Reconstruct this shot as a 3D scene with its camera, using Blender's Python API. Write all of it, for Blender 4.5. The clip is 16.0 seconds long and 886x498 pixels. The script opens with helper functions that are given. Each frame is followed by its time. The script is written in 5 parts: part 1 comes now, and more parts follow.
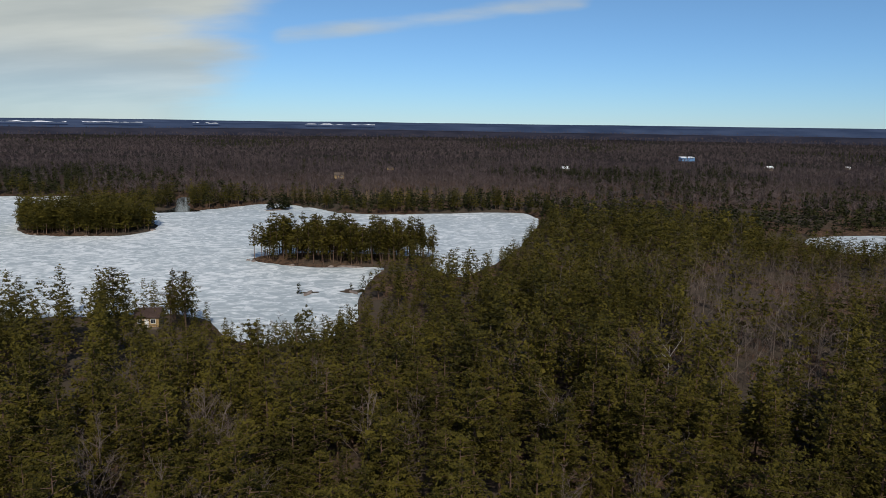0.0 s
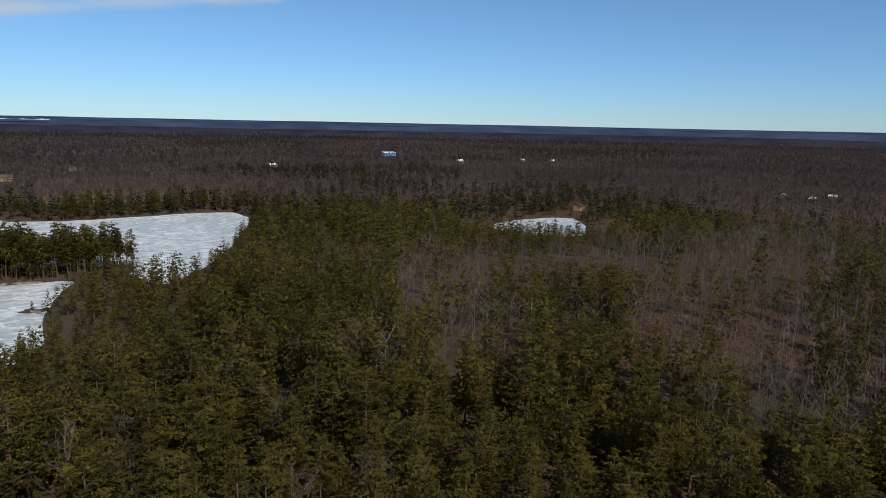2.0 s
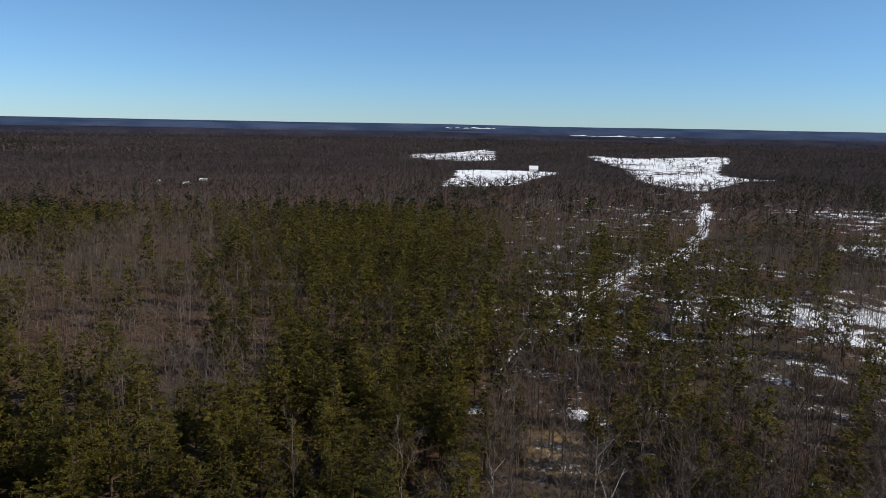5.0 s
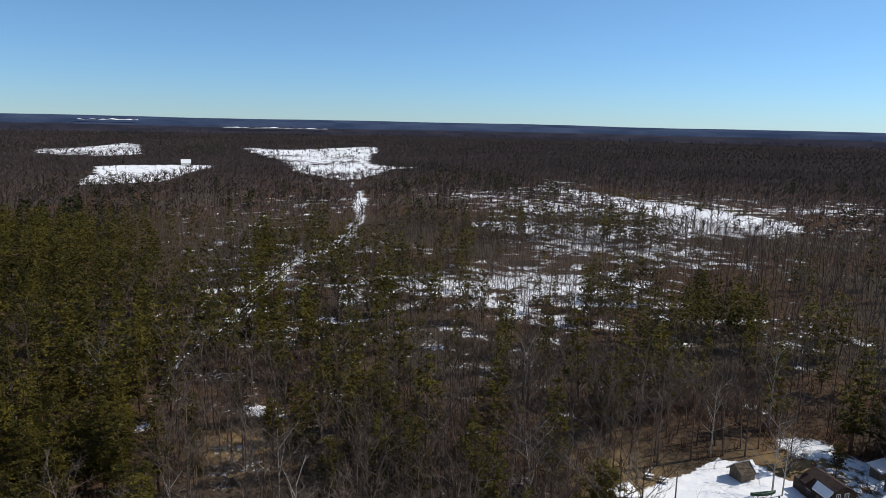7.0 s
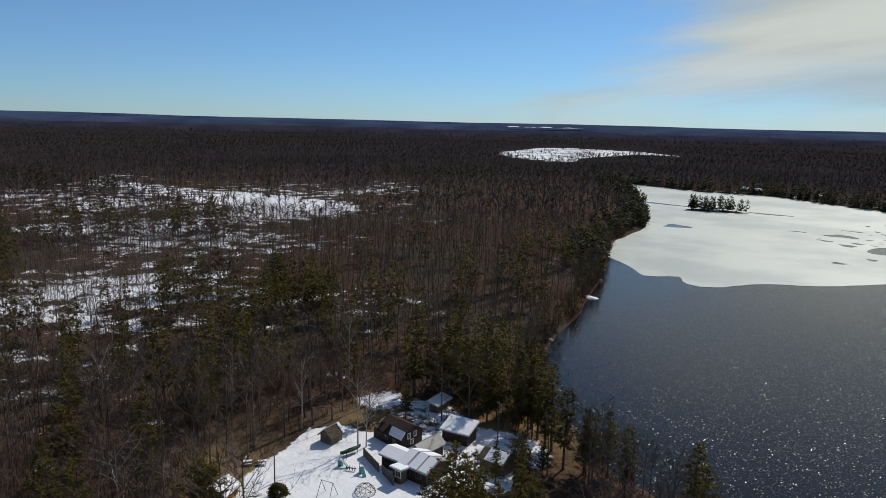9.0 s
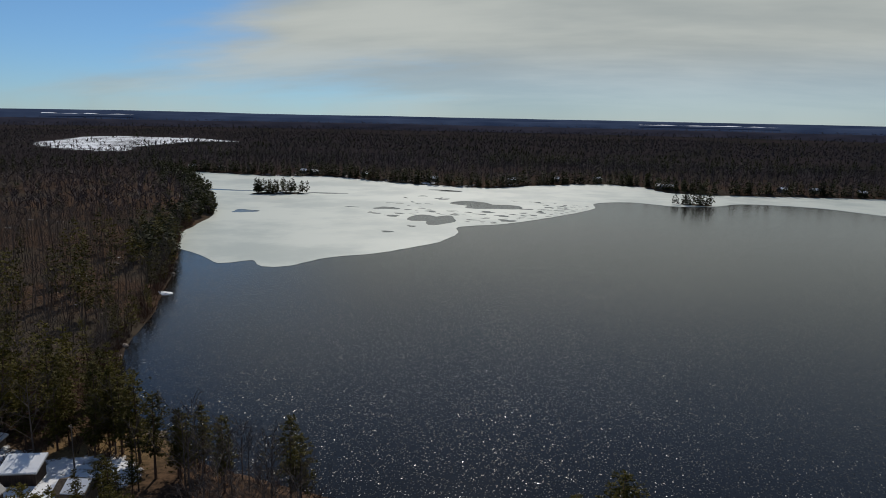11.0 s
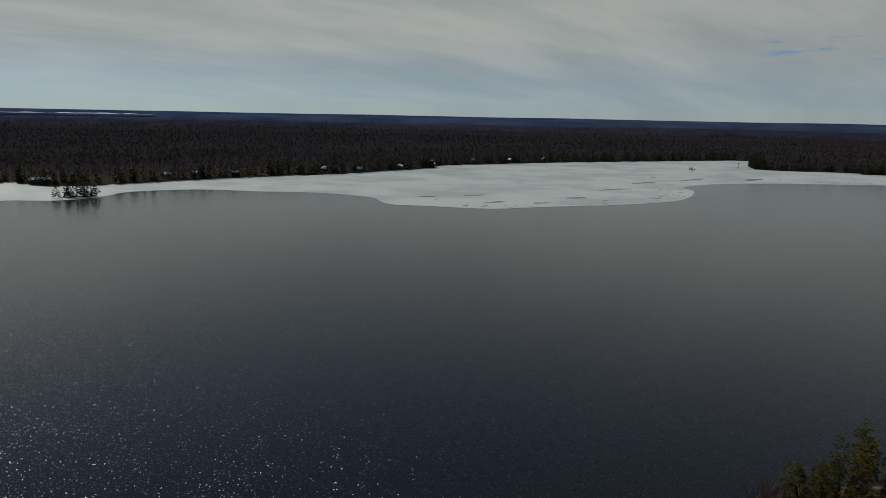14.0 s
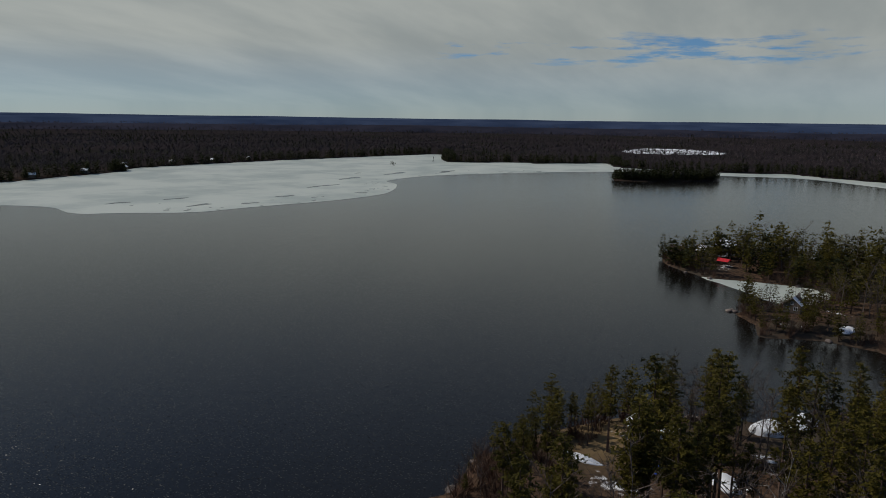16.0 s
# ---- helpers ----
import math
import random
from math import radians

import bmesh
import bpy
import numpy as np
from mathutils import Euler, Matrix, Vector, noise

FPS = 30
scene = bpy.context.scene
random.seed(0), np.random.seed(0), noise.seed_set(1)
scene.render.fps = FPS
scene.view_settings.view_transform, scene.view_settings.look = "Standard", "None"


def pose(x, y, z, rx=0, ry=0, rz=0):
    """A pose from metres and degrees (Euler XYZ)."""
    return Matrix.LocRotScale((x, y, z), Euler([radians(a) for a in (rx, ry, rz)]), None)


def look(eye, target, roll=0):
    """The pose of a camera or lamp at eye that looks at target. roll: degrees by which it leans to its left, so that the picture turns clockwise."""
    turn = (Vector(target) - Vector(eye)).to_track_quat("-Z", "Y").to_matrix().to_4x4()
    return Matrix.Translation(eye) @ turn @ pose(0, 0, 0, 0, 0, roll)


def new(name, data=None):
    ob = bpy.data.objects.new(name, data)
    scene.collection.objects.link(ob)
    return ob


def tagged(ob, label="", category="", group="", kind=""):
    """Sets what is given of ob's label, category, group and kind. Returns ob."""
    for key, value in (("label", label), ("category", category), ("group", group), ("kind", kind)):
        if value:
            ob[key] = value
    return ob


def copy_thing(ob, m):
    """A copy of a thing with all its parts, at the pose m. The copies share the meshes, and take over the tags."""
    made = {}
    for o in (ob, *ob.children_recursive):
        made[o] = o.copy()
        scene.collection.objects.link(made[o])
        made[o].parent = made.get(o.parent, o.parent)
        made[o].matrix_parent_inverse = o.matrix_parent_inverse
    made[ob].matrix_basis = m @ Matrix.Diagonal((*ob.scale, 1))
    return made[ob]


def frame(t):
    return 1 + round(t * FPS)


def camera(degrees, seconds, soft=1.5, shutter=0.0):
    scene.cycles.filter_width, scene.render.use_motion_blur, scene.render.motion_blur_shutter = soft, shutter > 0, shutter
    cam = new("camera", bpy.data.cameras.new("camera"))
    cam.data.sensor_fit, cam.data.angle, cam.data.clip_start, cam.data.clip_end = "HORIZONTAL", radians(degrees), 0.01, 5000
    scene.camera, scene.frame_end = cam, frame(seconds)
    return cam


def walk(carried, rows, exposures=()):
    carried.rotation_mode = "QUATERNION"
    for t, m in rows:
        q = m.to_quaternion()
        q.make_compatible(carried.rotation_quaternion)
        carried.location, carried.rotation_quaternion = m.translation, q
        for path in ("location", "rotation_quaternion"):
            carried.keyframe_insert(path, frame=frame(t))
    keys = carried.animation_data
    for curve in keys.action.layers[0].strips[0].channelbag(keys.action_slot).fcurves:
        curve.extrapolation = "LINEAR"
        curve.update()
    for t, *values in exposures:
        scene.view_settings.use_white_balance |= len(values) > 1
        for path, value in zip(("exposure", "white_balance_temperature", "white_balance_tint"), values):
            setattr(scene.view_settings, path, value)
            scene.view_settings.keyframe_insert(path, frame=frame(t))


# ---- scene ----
U = 1.4                  # metres per step of the plan: the finished place is enlarged by it
K = 50.0 / 60.0          # steps of the plan per unit of its lists
EYE = (0.0, 0.0, 50.0 * U)

PATH = [
    (0.0, -0.00, -10.23, -0.74),
    (0.5, -4.82, -10.28, -0.97),
    (1.0, -12.29, -10.24, -0.95),
    (1.5, -19.15, -10.19, -0.98),
    (2.0, -23.55, -10.17, -1.08),
    (2.5, -31.60, -10.12, -1.14),
    (3.0, -39.50, -10.08, -1.17),
    (3.5, -47.66, -10.06, -1.19),
    (4.0, -56.47, -10.03, -1.22),
    (4.2, -60.13, -10.05, -1.19),
    (6.3, -88.19, -10.21, -1.17),
    (6.5, -91.37, -10.22, -1.18),
    (7.0, -99.29, -10.25, -1.22),
    (7.5, -107.28, -10.30, -1.21),
    (8.0, -115.37, -10.33, -1.28),
    (8.5, -123.98, -10.35, -1.33),
    (9.0, -133.77, -10.37, -1.35),
    (9.5, -144.25, -10.36, -1.45),
    (10.0, -153.05, -10.40, -1.43),
    (10.2, -156.33, -10.43, -1.30),
    (12.3, -188.07, -10.67, -1.25),
    (12.5, -191.34, -10.68, -1.16),
    (13.0, -199.63, -10.73, -1.19),
    (13.5, -207.87, -10.81, -1.00),
    (14.0, -216.20, -10.80, -1.09),
    (14.5, -224.56, -10.79, -1.10),
    (15.0, -232.86, -10.71, -1.04),
    (15.5, -239.74, -10.64, -0.90),
    (16.0, -239.89, -10.60, -0.81),
]
cam = camera(64.9, 16.0, soft=0.7)
walk(cam, [(t, pose(*EYE, 90 + p, r, yaw)) for t, yaw, p, r in PATH],
     exposures=[(0.0, -0.4), (2.0, -0.32), (4.0, -0.2), (7.0, -0.12), (8.5, -0.4), (10.2, -0.66), (12.5, -0.98), (16.0, -1.05)])

# ---- light ----
SUN_AZ, SUN_EL = 171.0, 42.0     # degrees clockwise from +y, above the horizon
sun = new("sun", bpy.data.lights.new("sun", "SUN"))
sun.data.energy, sun.data.angle, sun.data.color = 4.2, radians(0.53), (1.0, 0.94, 0.85)
sd = Vector((math.sin(radians(SUN_AZ)) * math.cos(radians(SUN_EL)), math.cos(radians(SUN_AZ)) * math.cos(radians(SUN_EL)), math.sin(radians(SUN_EL))))
sun.matrix_world = look(sd * 300, (0, 0, 0))


class Nodes:
    """A short way to write node trees."""

    def __init__(self, tree):
        self.tree = tree
        tree.nodes.clear()

    def add(self, kind, **ins):
        n = self.tree.nodes.new(kind)
        for k, v in ins.items():
            self.put(n, k.replace("_", " "), v)
        return n

    def put(self, n, key, v):
        sock = n.inputs[int(key[1:])] if key[0] == "#" else n.inputs[key]
        if isinstance(v, bpy.types.NodeSocket):
            self.tree.links.new(v, sock)
        elif isinstance(v, tuple) and len(v) == 3 and sock.type == "RGBA":
            sock.default_value = (*v, 1)
        else:
            sock.default_value = v

    def math(self, op, a, b=0.0, c=None):
        n = self.add("ShaderNodeMath")
        n.operation = op
        self.put(n, "#0", a), self.put(n, "#1", b)
        if c is not None:
            self.put(n, "#2", c)
        return n.outputs[0]

    def mix(self, fac, a, b, kind="MIX"):
        n = self.add("ShaderNodeMix")
        n.data_type, n.blend_type = "RGBA", kind
        self.put(n, "#0", fac), self.put(n, "#6", a), self.put(n, "#7", b)
        return n.outputs[2]

    def noise(self, vec, scale, detail=4.0, rough=0.55, out="Fac"):
        n = self.add("ShaderNodeTexNoise", Vector=vec, Scale=scale, Detail=detail, Roughness=rough)
        return n.outputs[out]

    def step(self, v, lo, hi, a=0.0, b=1.0):
        n = self.add("ShaderNodeMapRange")
        n.interpolation_type = "SMOOTHSTEP"
        for i, q in enumerate((v, lo, hi, a, b)):
            self.put(n, "#%d" % i, q)
        return n.outputs[0]

    def scaled(self, vec, s):
        n = self.add("ShaderNodeVectorMath")
        n.operation = "MULTIPLY"
        self.put(n, "#0", vec), self.put(n, "#1", s)
        return n.outputs[0]


# ---- sky ----
world = bpy.data.worlds.new("sky")
scene.world = world
world.use_nodes = True
N = Nodes(world.node_tree)
tex = N.add("ShaderNodeTexSky")
tex.sky_type, tex.sun_disc, tex.sun_elevation, tex.sun_rotation = "NISHITA", False, radians(SUN_EL), radians(SUN_AZ)
tex.altitude, tex.air_density, tex.dust_density, tex.ozone_density = 250.0, 1.0, 0.0, 4.0
sky = tex.outputs[0]
way = N.add("ShaderNodeTexCoord").outputs["Generated"]
sep = N.add("ShaderNodeSeparateXYZ", Vector=way)
blue = N.mix(1.0, sky, N.mix(N.step(sep.outputs[2], 0.0, 0.22), (0.62, 0.92, 1.35), (0.78, 1.0, 1.18)), "MULTIPLY")
up = N.math("MAXIMUM", sep.outputs[2], 0.015)
flat = N.add("ShaderNodeCombineXYZ", X=N.math("DIVIDE", sep.outputs[0], N.math("ADD", up, 0.2)), Y=N.math("DIVIDE", sep.outputs[1], N.math("ADD", up, 0.2))).outputs[0]
wisps = N.noise(N.scaled(flat, (0.55, 1.0, 1.0)), 0.75, 7.0, 0.58)
wide = N.noise(N.scaled(flat, (0.4, 0.7, 1.0)), 0.45, 3.0, 0.5)
toward = N.add("ShaderNodeVectorMath")
toward.operation = "DOT_PRODUCT"
N.put(toward, "#0", way), N.put(toward, "#1", (-0.78, -0.62, 0.0))
bank = N.add("ShaderNodeVectorMath")
bank.operation = "DOT_PRODUCT"
N.put(bank, "#0", way), N.put(bank, "#1", (-0.46, 0.87, 0.17))
lean = N.math("ADD", N.math("MULTIPLY", toward.outputs["Value"], 0.66), N.step(bank.outputs["Value"], 0.92, 1.0, 0.0, 0.54))
gap = N.add("ShaderNodeVectorMath")
gap.operation = "DOT_PRODUCT"
N.put(gap, "#0", way), N.put(gap, "#1", (-0.955, -0.274, 0.10))
belt = N.math("MULTIPLY", N.step(sep.outputs[2], 0.055, 0.085), N.step(sep.outputs[2], 0.095, 0.135, 1.0, 0.0))
lean = N.math("SUBTRACT", lean, N.math("MULTIPLY", N.math("MULTIPLY", belt, N.step(N.noise(N.scaled(way, (9.0, 9.0, 60.0)), 1.0, 5.0, 0.6), 0.22, 0.78)), N.step(gap.outputs["Value"], 0.90, 0.985, 0.0, 0.70)))
cover = N.math("ADD", lean, N.math("ADD", N.math("MULTIPLY", wisps, 0.9), N.math("MULTIPLY", wide, 0.55)))
high = N.step(sep.outputs[2], 0.18, 0.46, 1.0, 0.30)
across = N.add("ShaderNodeVectorMath")
across.operation = "DOT_PRODUCT"
N.put(across, "#0", way), N.put(across, "#1", (0.118, 0.142, -0.983))
along = N.add("ShaderNodeVectorMath")
along.operation = "DOT_PRODUCT"
N.put(along, "#0", way), N.put(along, "#1", (-0.020, 0.990, 0.140))
streak = N.math("MULTIPLY", N.step(N.math("ABSOLUTE", across.outputs["Value"]), 0.0, 0.058, 1.0, 0.0), N.step(along.outputs["Value"], 0.9568, 0.9808))
cover = N.math("MAXIMUM", cover, N.math("MULTIPLY", streak, N.math("ADD", 0.45, N.math("MULTIPLY", wisps, 0.85))))
veil = N.math("MULTIPLY", N.step(cover, 0.72, 0.98), N.math("MULTIPLY", N.step(sep.outputs[2], 0.0, 0.11, 0.5, 0.93), high))
shade = N.noise(N.scaled(flat, (0.5, 1.2, 1.0)), 1.1, 5.0, 0.55)
cloud = N.mix(N.step(shade, 0.34, 0.68), (5.7, 6.15, 5.85), (8.1, 8.4, 7.7))
near_sun = N.add("ShaderNodeVectorMath")
near_sun.operation = "DOT_PRODUCT"
N.put(near_sun, "#0", way), N.put(near_sun, "#1", tuple(sd))
cloud = N.mix(1.0, cloud, N.mix(N.step(near_sun.outputs["Value"], 0.35, 0.95), (1.0, 1.0, 1.0), (1.08, 1.07, 1.05)), "MULTIPLY")
N.add("ShaderNodeOutputWorld", Surface=N.add("ShaderNodeBackground", Color=N.mix(veil, blue, cloud), Strength=0.1).outputs[0])

# ---- materials ----


def material(name):
    m = bpy.data.materials.new(name)
    m.use_nodes = True
    n = Nodes(m.node_tree)
    return m, n, n.scaled(n.add("ShaderNodeNewGeometry").outputs["Position"], (1 / U, 1 / U, 1 / U))


def finish(n, color, rough=0.8, spec=0.3, bump=None, strength=0.3, distance=0.05, **more):
    b = n.add("ShaderNodeBsdfPrincipled", Base_Color=color, Roughness=rough, **more)
    n.put(b, "Specular IOR Level", spec)
    if bump is not None:
        n.put(b, "Normal", n.add("ShaderNodeBump", Height=bump, Strength=strength, Distance=distance).outputs[0])
    n.add("ShaderNodeOutputMaterial", Surface=b.outputs[0])


def island(n):
    return n.add("ShaderNodeNewGeometry").outputs["Random Per Island"]


def needles(name, dark, light):
    m, n, p = material(name)
    big = n.math("ADD", n.math("MULTIPLY", n.noise(p, 0.16, 2.0), 0.7), n.math("MULTIPLY", n.noise(p, 0.025, 2.0), 0.3))
    fac = n.math("ADD", n.math("MULTIPLY", island(n), 0.16), n.math("MULTIPLY", n.step(big, 0.30, 0.70), 0.84))
    c = n.mix(fac, dark, light)
    b = n.add("ShaderNodeBsdfPrincipled", Base_Color=c, Roughness=0.7)
    n.put(b, "Specular IOR Level", 0.08)
    leaf = n.add("ShaderNodeMixShader")
    n.put(leaf, "#0", 0.2), n.put(leaf, "#1", b.outputs[0]), n.put(leaf, "#2", n.add("ShaderNodeBsdfTranslucent", Color=c).outputs[0])
    n.add("ShaderNodeOutputMaterial", Surface=leaf.outputs[0])
    return m


def bark(name, dark, light, big_scale=0.05):
    m, n, p = material(name)
    fac = n.math("ADD", n.math("MULTIPLY", island(n), 0.4), n.math("MULTIPLY", n.step(n.noise(p, big_scale, 3.0), 0.3, 0.7), 0.6))
    c = n.mix(fac, dark, light)
    finish(n, n.mix(n.step(n.noise(p, 3.0, 3.0), 0.5, 0.8), c, (0.05, 0.04, 0.035)), 0.85, 0.15, n.noise(p, 9.0), 0.5)
    return m


def plain(name, dark, light, scale=2.0, rough=0.75, spec=0.3, bump=0.3, stretch=(1, 1, 1), **more):
    m, n, p = material(name)
    q = n.scaled(p, stretch)
    f = n.math("ADD", n.math("MULTIPLY", n.noise(q, scale, 5.0), 0.7), n.math("MULTIPLY", n.noise(p, scale * 0.15, 2.0), 0.3))
    finish(n, n.mix(n.step(f, 0.3, 0.7), dark, light), rough, spec, n.noise(q, scale * 4, 4.0), bump, 0.02, **more)
    return m


NEEDLE = needles("pine_needles", (0.028, 0.027, 0.007), (0.132, 0.106, 0.018))
SPRUCE = needles("spruce_needles", (0.013, 0.017, 0.007), (0.052, 0.052, 0.016))
BARK = bark("grey_bark", (0.052, 0.038, 0.031), (0.20, 0.155, 0.128), 0.10)
# mauve-brown, darker than grey_bark: self-shade of dense far twigs is in the colour
TWIG = bark("shaded_distant_twigs", (0.056, 0.042, 0.042), (0.125, 0.093, 0.090), 0.007)
PINE_BARK = bark("pine_bark", (0.08, 0.05, 0.035), (0.16, 0.10, 0.07))
BIRCH = bark("birch_bark", (0.30, 0.27, 0.24), (0.50, 0.46, 0.41))
ROCK = plain("shore_rock", (0.10, 0.08, 0.07), (0.30, 0.24, 0.20), 0.8)
SNOW = plain("snow", (0.84, 0.86, 0.89), (0.93, 0.93, 0.93), 0.5, 0.6, 0.3, 0.25)


def ground_material():
    m, n, p = material("forest_floor")
    marks = [n.add("ShaderNodeAttribute") for _ in range(3)]
    marks[0].attribute_name, marks[1].attribute_name, marks[2].attribute_name = "snow", "grass", "wood"
    att, tan, wood = (q.outputs["Fac"] for q in marks)
    fine = n.noise(p, 0.9, 6.0, 0.65)
    wide = n.noise(p, 0.11, 4.0, 0.6)
    litter = n.mix(n.step(fine, 0.35, 0.65), (0.035, 0.025, 0.019), (0.13, 0.08, 0.052))
    litter = n.mix(n.step(n.noise(p, 0.02, 3.0), 0.45, 0.6), litter, (0.075, 0.06, 0.045))
    litter = n.mix(n.math("MULTIPLY", tan, n.step(fine, 0.2, 0.6, 0.6, 1.0)), litter, (0.34, 0.23, 0.11))
    # far tree cover: crown colours, darkened to include the shade among them
    shaded_crowns = n.mix(n.step(n.noise(p, 0.008, 4.0, 0.6), 0.42, 0.62), (0.030, 0.024, 0.025), (0.017, 0.018, 0.014))
    shaded_crowns = n.mix(n.step(n.noise(p, 0.08, 4.0, 0.7), 0.4, 0.75), shaded_crowns, (0.050, 0.039, 0.039))
    litter = n.mix(wood, litter, shaded_crowns)
    level = n.math("ADD", n.math("MULTIPLY", n.math("SUBTRACT", wide, 0.5), 1.3), n.math("MULTIPLY", n.math("SUBTRACT", fine, 0.5), 0.7))
    white = n.step(n.math("ADD", level, att), 0.42, 0.58)
    snow = n.mix(n.step(n.noise(p, 0.4, 5.0), 0.3, 0.7), (0.82, 0.84, 0.87), (0.93, 0.93, 0.93))
    finish(n, n.mix(white, litter, snow), 1.0, 0.0, n.noise(p, 1.2, 6.0), 0.6, 0.25)
    return m


def lake_ice_material():
    m, n, p = material("lake_ice")
    q = n.scaled(p, (1.0, 1.5, 1.0))
    drift = n.add("ShaderNodeTexNoise", Vector=q, Scale=0.16, Detail=7.0, Roughness=0.62, Distortion=1.6).outputs["Fac"]
    fine = n.noise(p, 0.9, 4.0, 0.65)
    wide = n.noise(p, 0.012, 3.0)
    f = n.math("ADD", n.math("MULTIPLY", drift, 0.7), n.math("ADD", n.math("MULTIPLY", wide, 0.22), n.math("MULTIPLY", fine, 0.14)))
    finish(n, n.mix(n.step(f, 0.46, 0.64), (0.40, 0.445, 0.455), (0.78, 0.80, 0.79)), 0.6, 0.3, drift, 0.3, 0.1)
    return m


def rotten_ice_material():
    m, n, p = material("white_ice")
    f = n.noise(p, 0.02, 5.0, 0.6)
    finish(n, n.mix(n.step(f, 0.35, 0.6), (0.43, 0.475, 0.425), (0.61, 0.64, 0.56)), 0.5, 0.3, n.noise(p, 0.6, 4.0), 0.2, 0.05)
    return m


def water_material():
    """Wind-ruffled water: small wavelets, each tilted its own way."""
    m, n, p = material("lake_water")
    cells = n.add("ShaderNodeTexVoronoi", Vector=n.scaled(p, (1.3, 0.8, 1.0)), Scale=6.5).outputs["Color"]
    rgb = n.add("ShaderNodeSeparateColor", Color=cells)
    crest = n.step(rgb.outputs[2], 0.90, 0.92)
    steep = n.math("ADD", 0.045, n.math("MULTIPLY", crest, 0.44))
    tilt = n.add("ShaderNodeCombineXYZ", X=n.math("MULTIPLY", n.math("SUBTRACT", n.math("ADD", rgb.outputs[0], rgb.outputs[1]), 1.0), steep),
                 Y=n.math("MULTIPLY", n.math("SUBTRACT", rgb.outputs[0], rgb.outputs[1]), steep), Z=1.0)
    unit = n.add("ShaderNodeVectorMath")
    unit.operation = "NORMALIZE"
    n.put(unit, "#0", tilt.outputs[0])
    h = n.math("ADD", n.noise(n.scaled(p, (1.0, 1.6, 1.0)), 0.8, 4.0, 0.6), n.noise(p, 0.07, 3.0))
    bumped = n.add("ShaderNodeBump", Height=h, Strength=0.22, Distance=0.10, Normal=unit.outputs[0]).outputs[0]
    b = n.add("ShaderNodeBsdfPrincipled", Base_Color=(0.006, 0.005, 0.004), Roughness=n.math("ADD", 0.07, n.math("MULTIPLY", crest, 0.25)), IOR=1.333, Normal=bumped)
    n.add("ShaderNodeOutputMaterial", Surface=b.outputs[0])
    return m


GROUND, ICE, WHITE_ICE, WATER = ground_material(), lake_ice_material(), rotten_ice_material(), water_material()
# bluish distance haze is mixed into both hill colours, strongest in FAR_HILL
NEAR_HILL = plain("hazy_hill_woods", (0.022, 0.024, 0.036), (0.048, 0.046, 0.062), 0.012, 1.0, 0.0, 0.0)
FAR_HILL = plain("hazy_distant_woods", (0.030, 0.046, 0.088), (0.066, 0.090, 0.150), 0.006, 1.0, 0.0, 0.0)

# ---- plan ----


def units(*q):
    return np.array(q, float).reshape(-1, 2) * K


def smooth_loop(pts, step=6.0, rough=1.2, seed=1, closed=True):
    """A rounded, slightly ragged line through the given corners."""
    rng = np.random.RandomState(seed)
    n = len(pts)
    out = []
    for i in range(n if closed else n - 1):
        p0, p1, p2, p3 = (pts[(i + k) % n] if closed else pts[min(max(i + k, 0), n - 1)] for k in (-1, 0, 1, 2))
        m = max(1, int(np.linalg.norm(p2 - p1) / step))
        for k in range(m):
            t = k / m
            c = 0.5 * (2 * p1 + (p2 - p0) * t + (2 * p0 - 5 * p1 + 4 * p2 - p3) * t * t + (3 * p1 - p0 - 3 * p2 + p3) * t ** 3)
            out.append(c + rng.uniform(-rough, rough, 2))
    return np.array(out)


def inside_distance(loop, x, y):
    """Signed distance to a closed line: positive inside."""
    shape = x.shape
    x, y = x.ravel(), y.ravel()
    best = np.full(x.shape, 1e12)
    odd = np.zeros(x.shape, bool)
    for (ax, ay), (bx, by) in zip(loop, np.roll(loop, -1, 0)):
        dx, dy = bx - ax, by - ay
        t = np.clip(((x - ax) * dx + (y - ay) * dy) / (dx * dx + dy * dy + 1e-9), 0, 1)
        best = np.minimum(best, (x - ax - t * dx) ** 2 + (y - ay - t * dy) ** 2)
        if ay != by:
            odd ^= ((ay > y) != (by > y)) & (x < (bx - ax) * (y - ay) / (by - ay) + ax)
    return (np.sqrt(best) * np.where(odd, 1, -1)).reshape(shape)


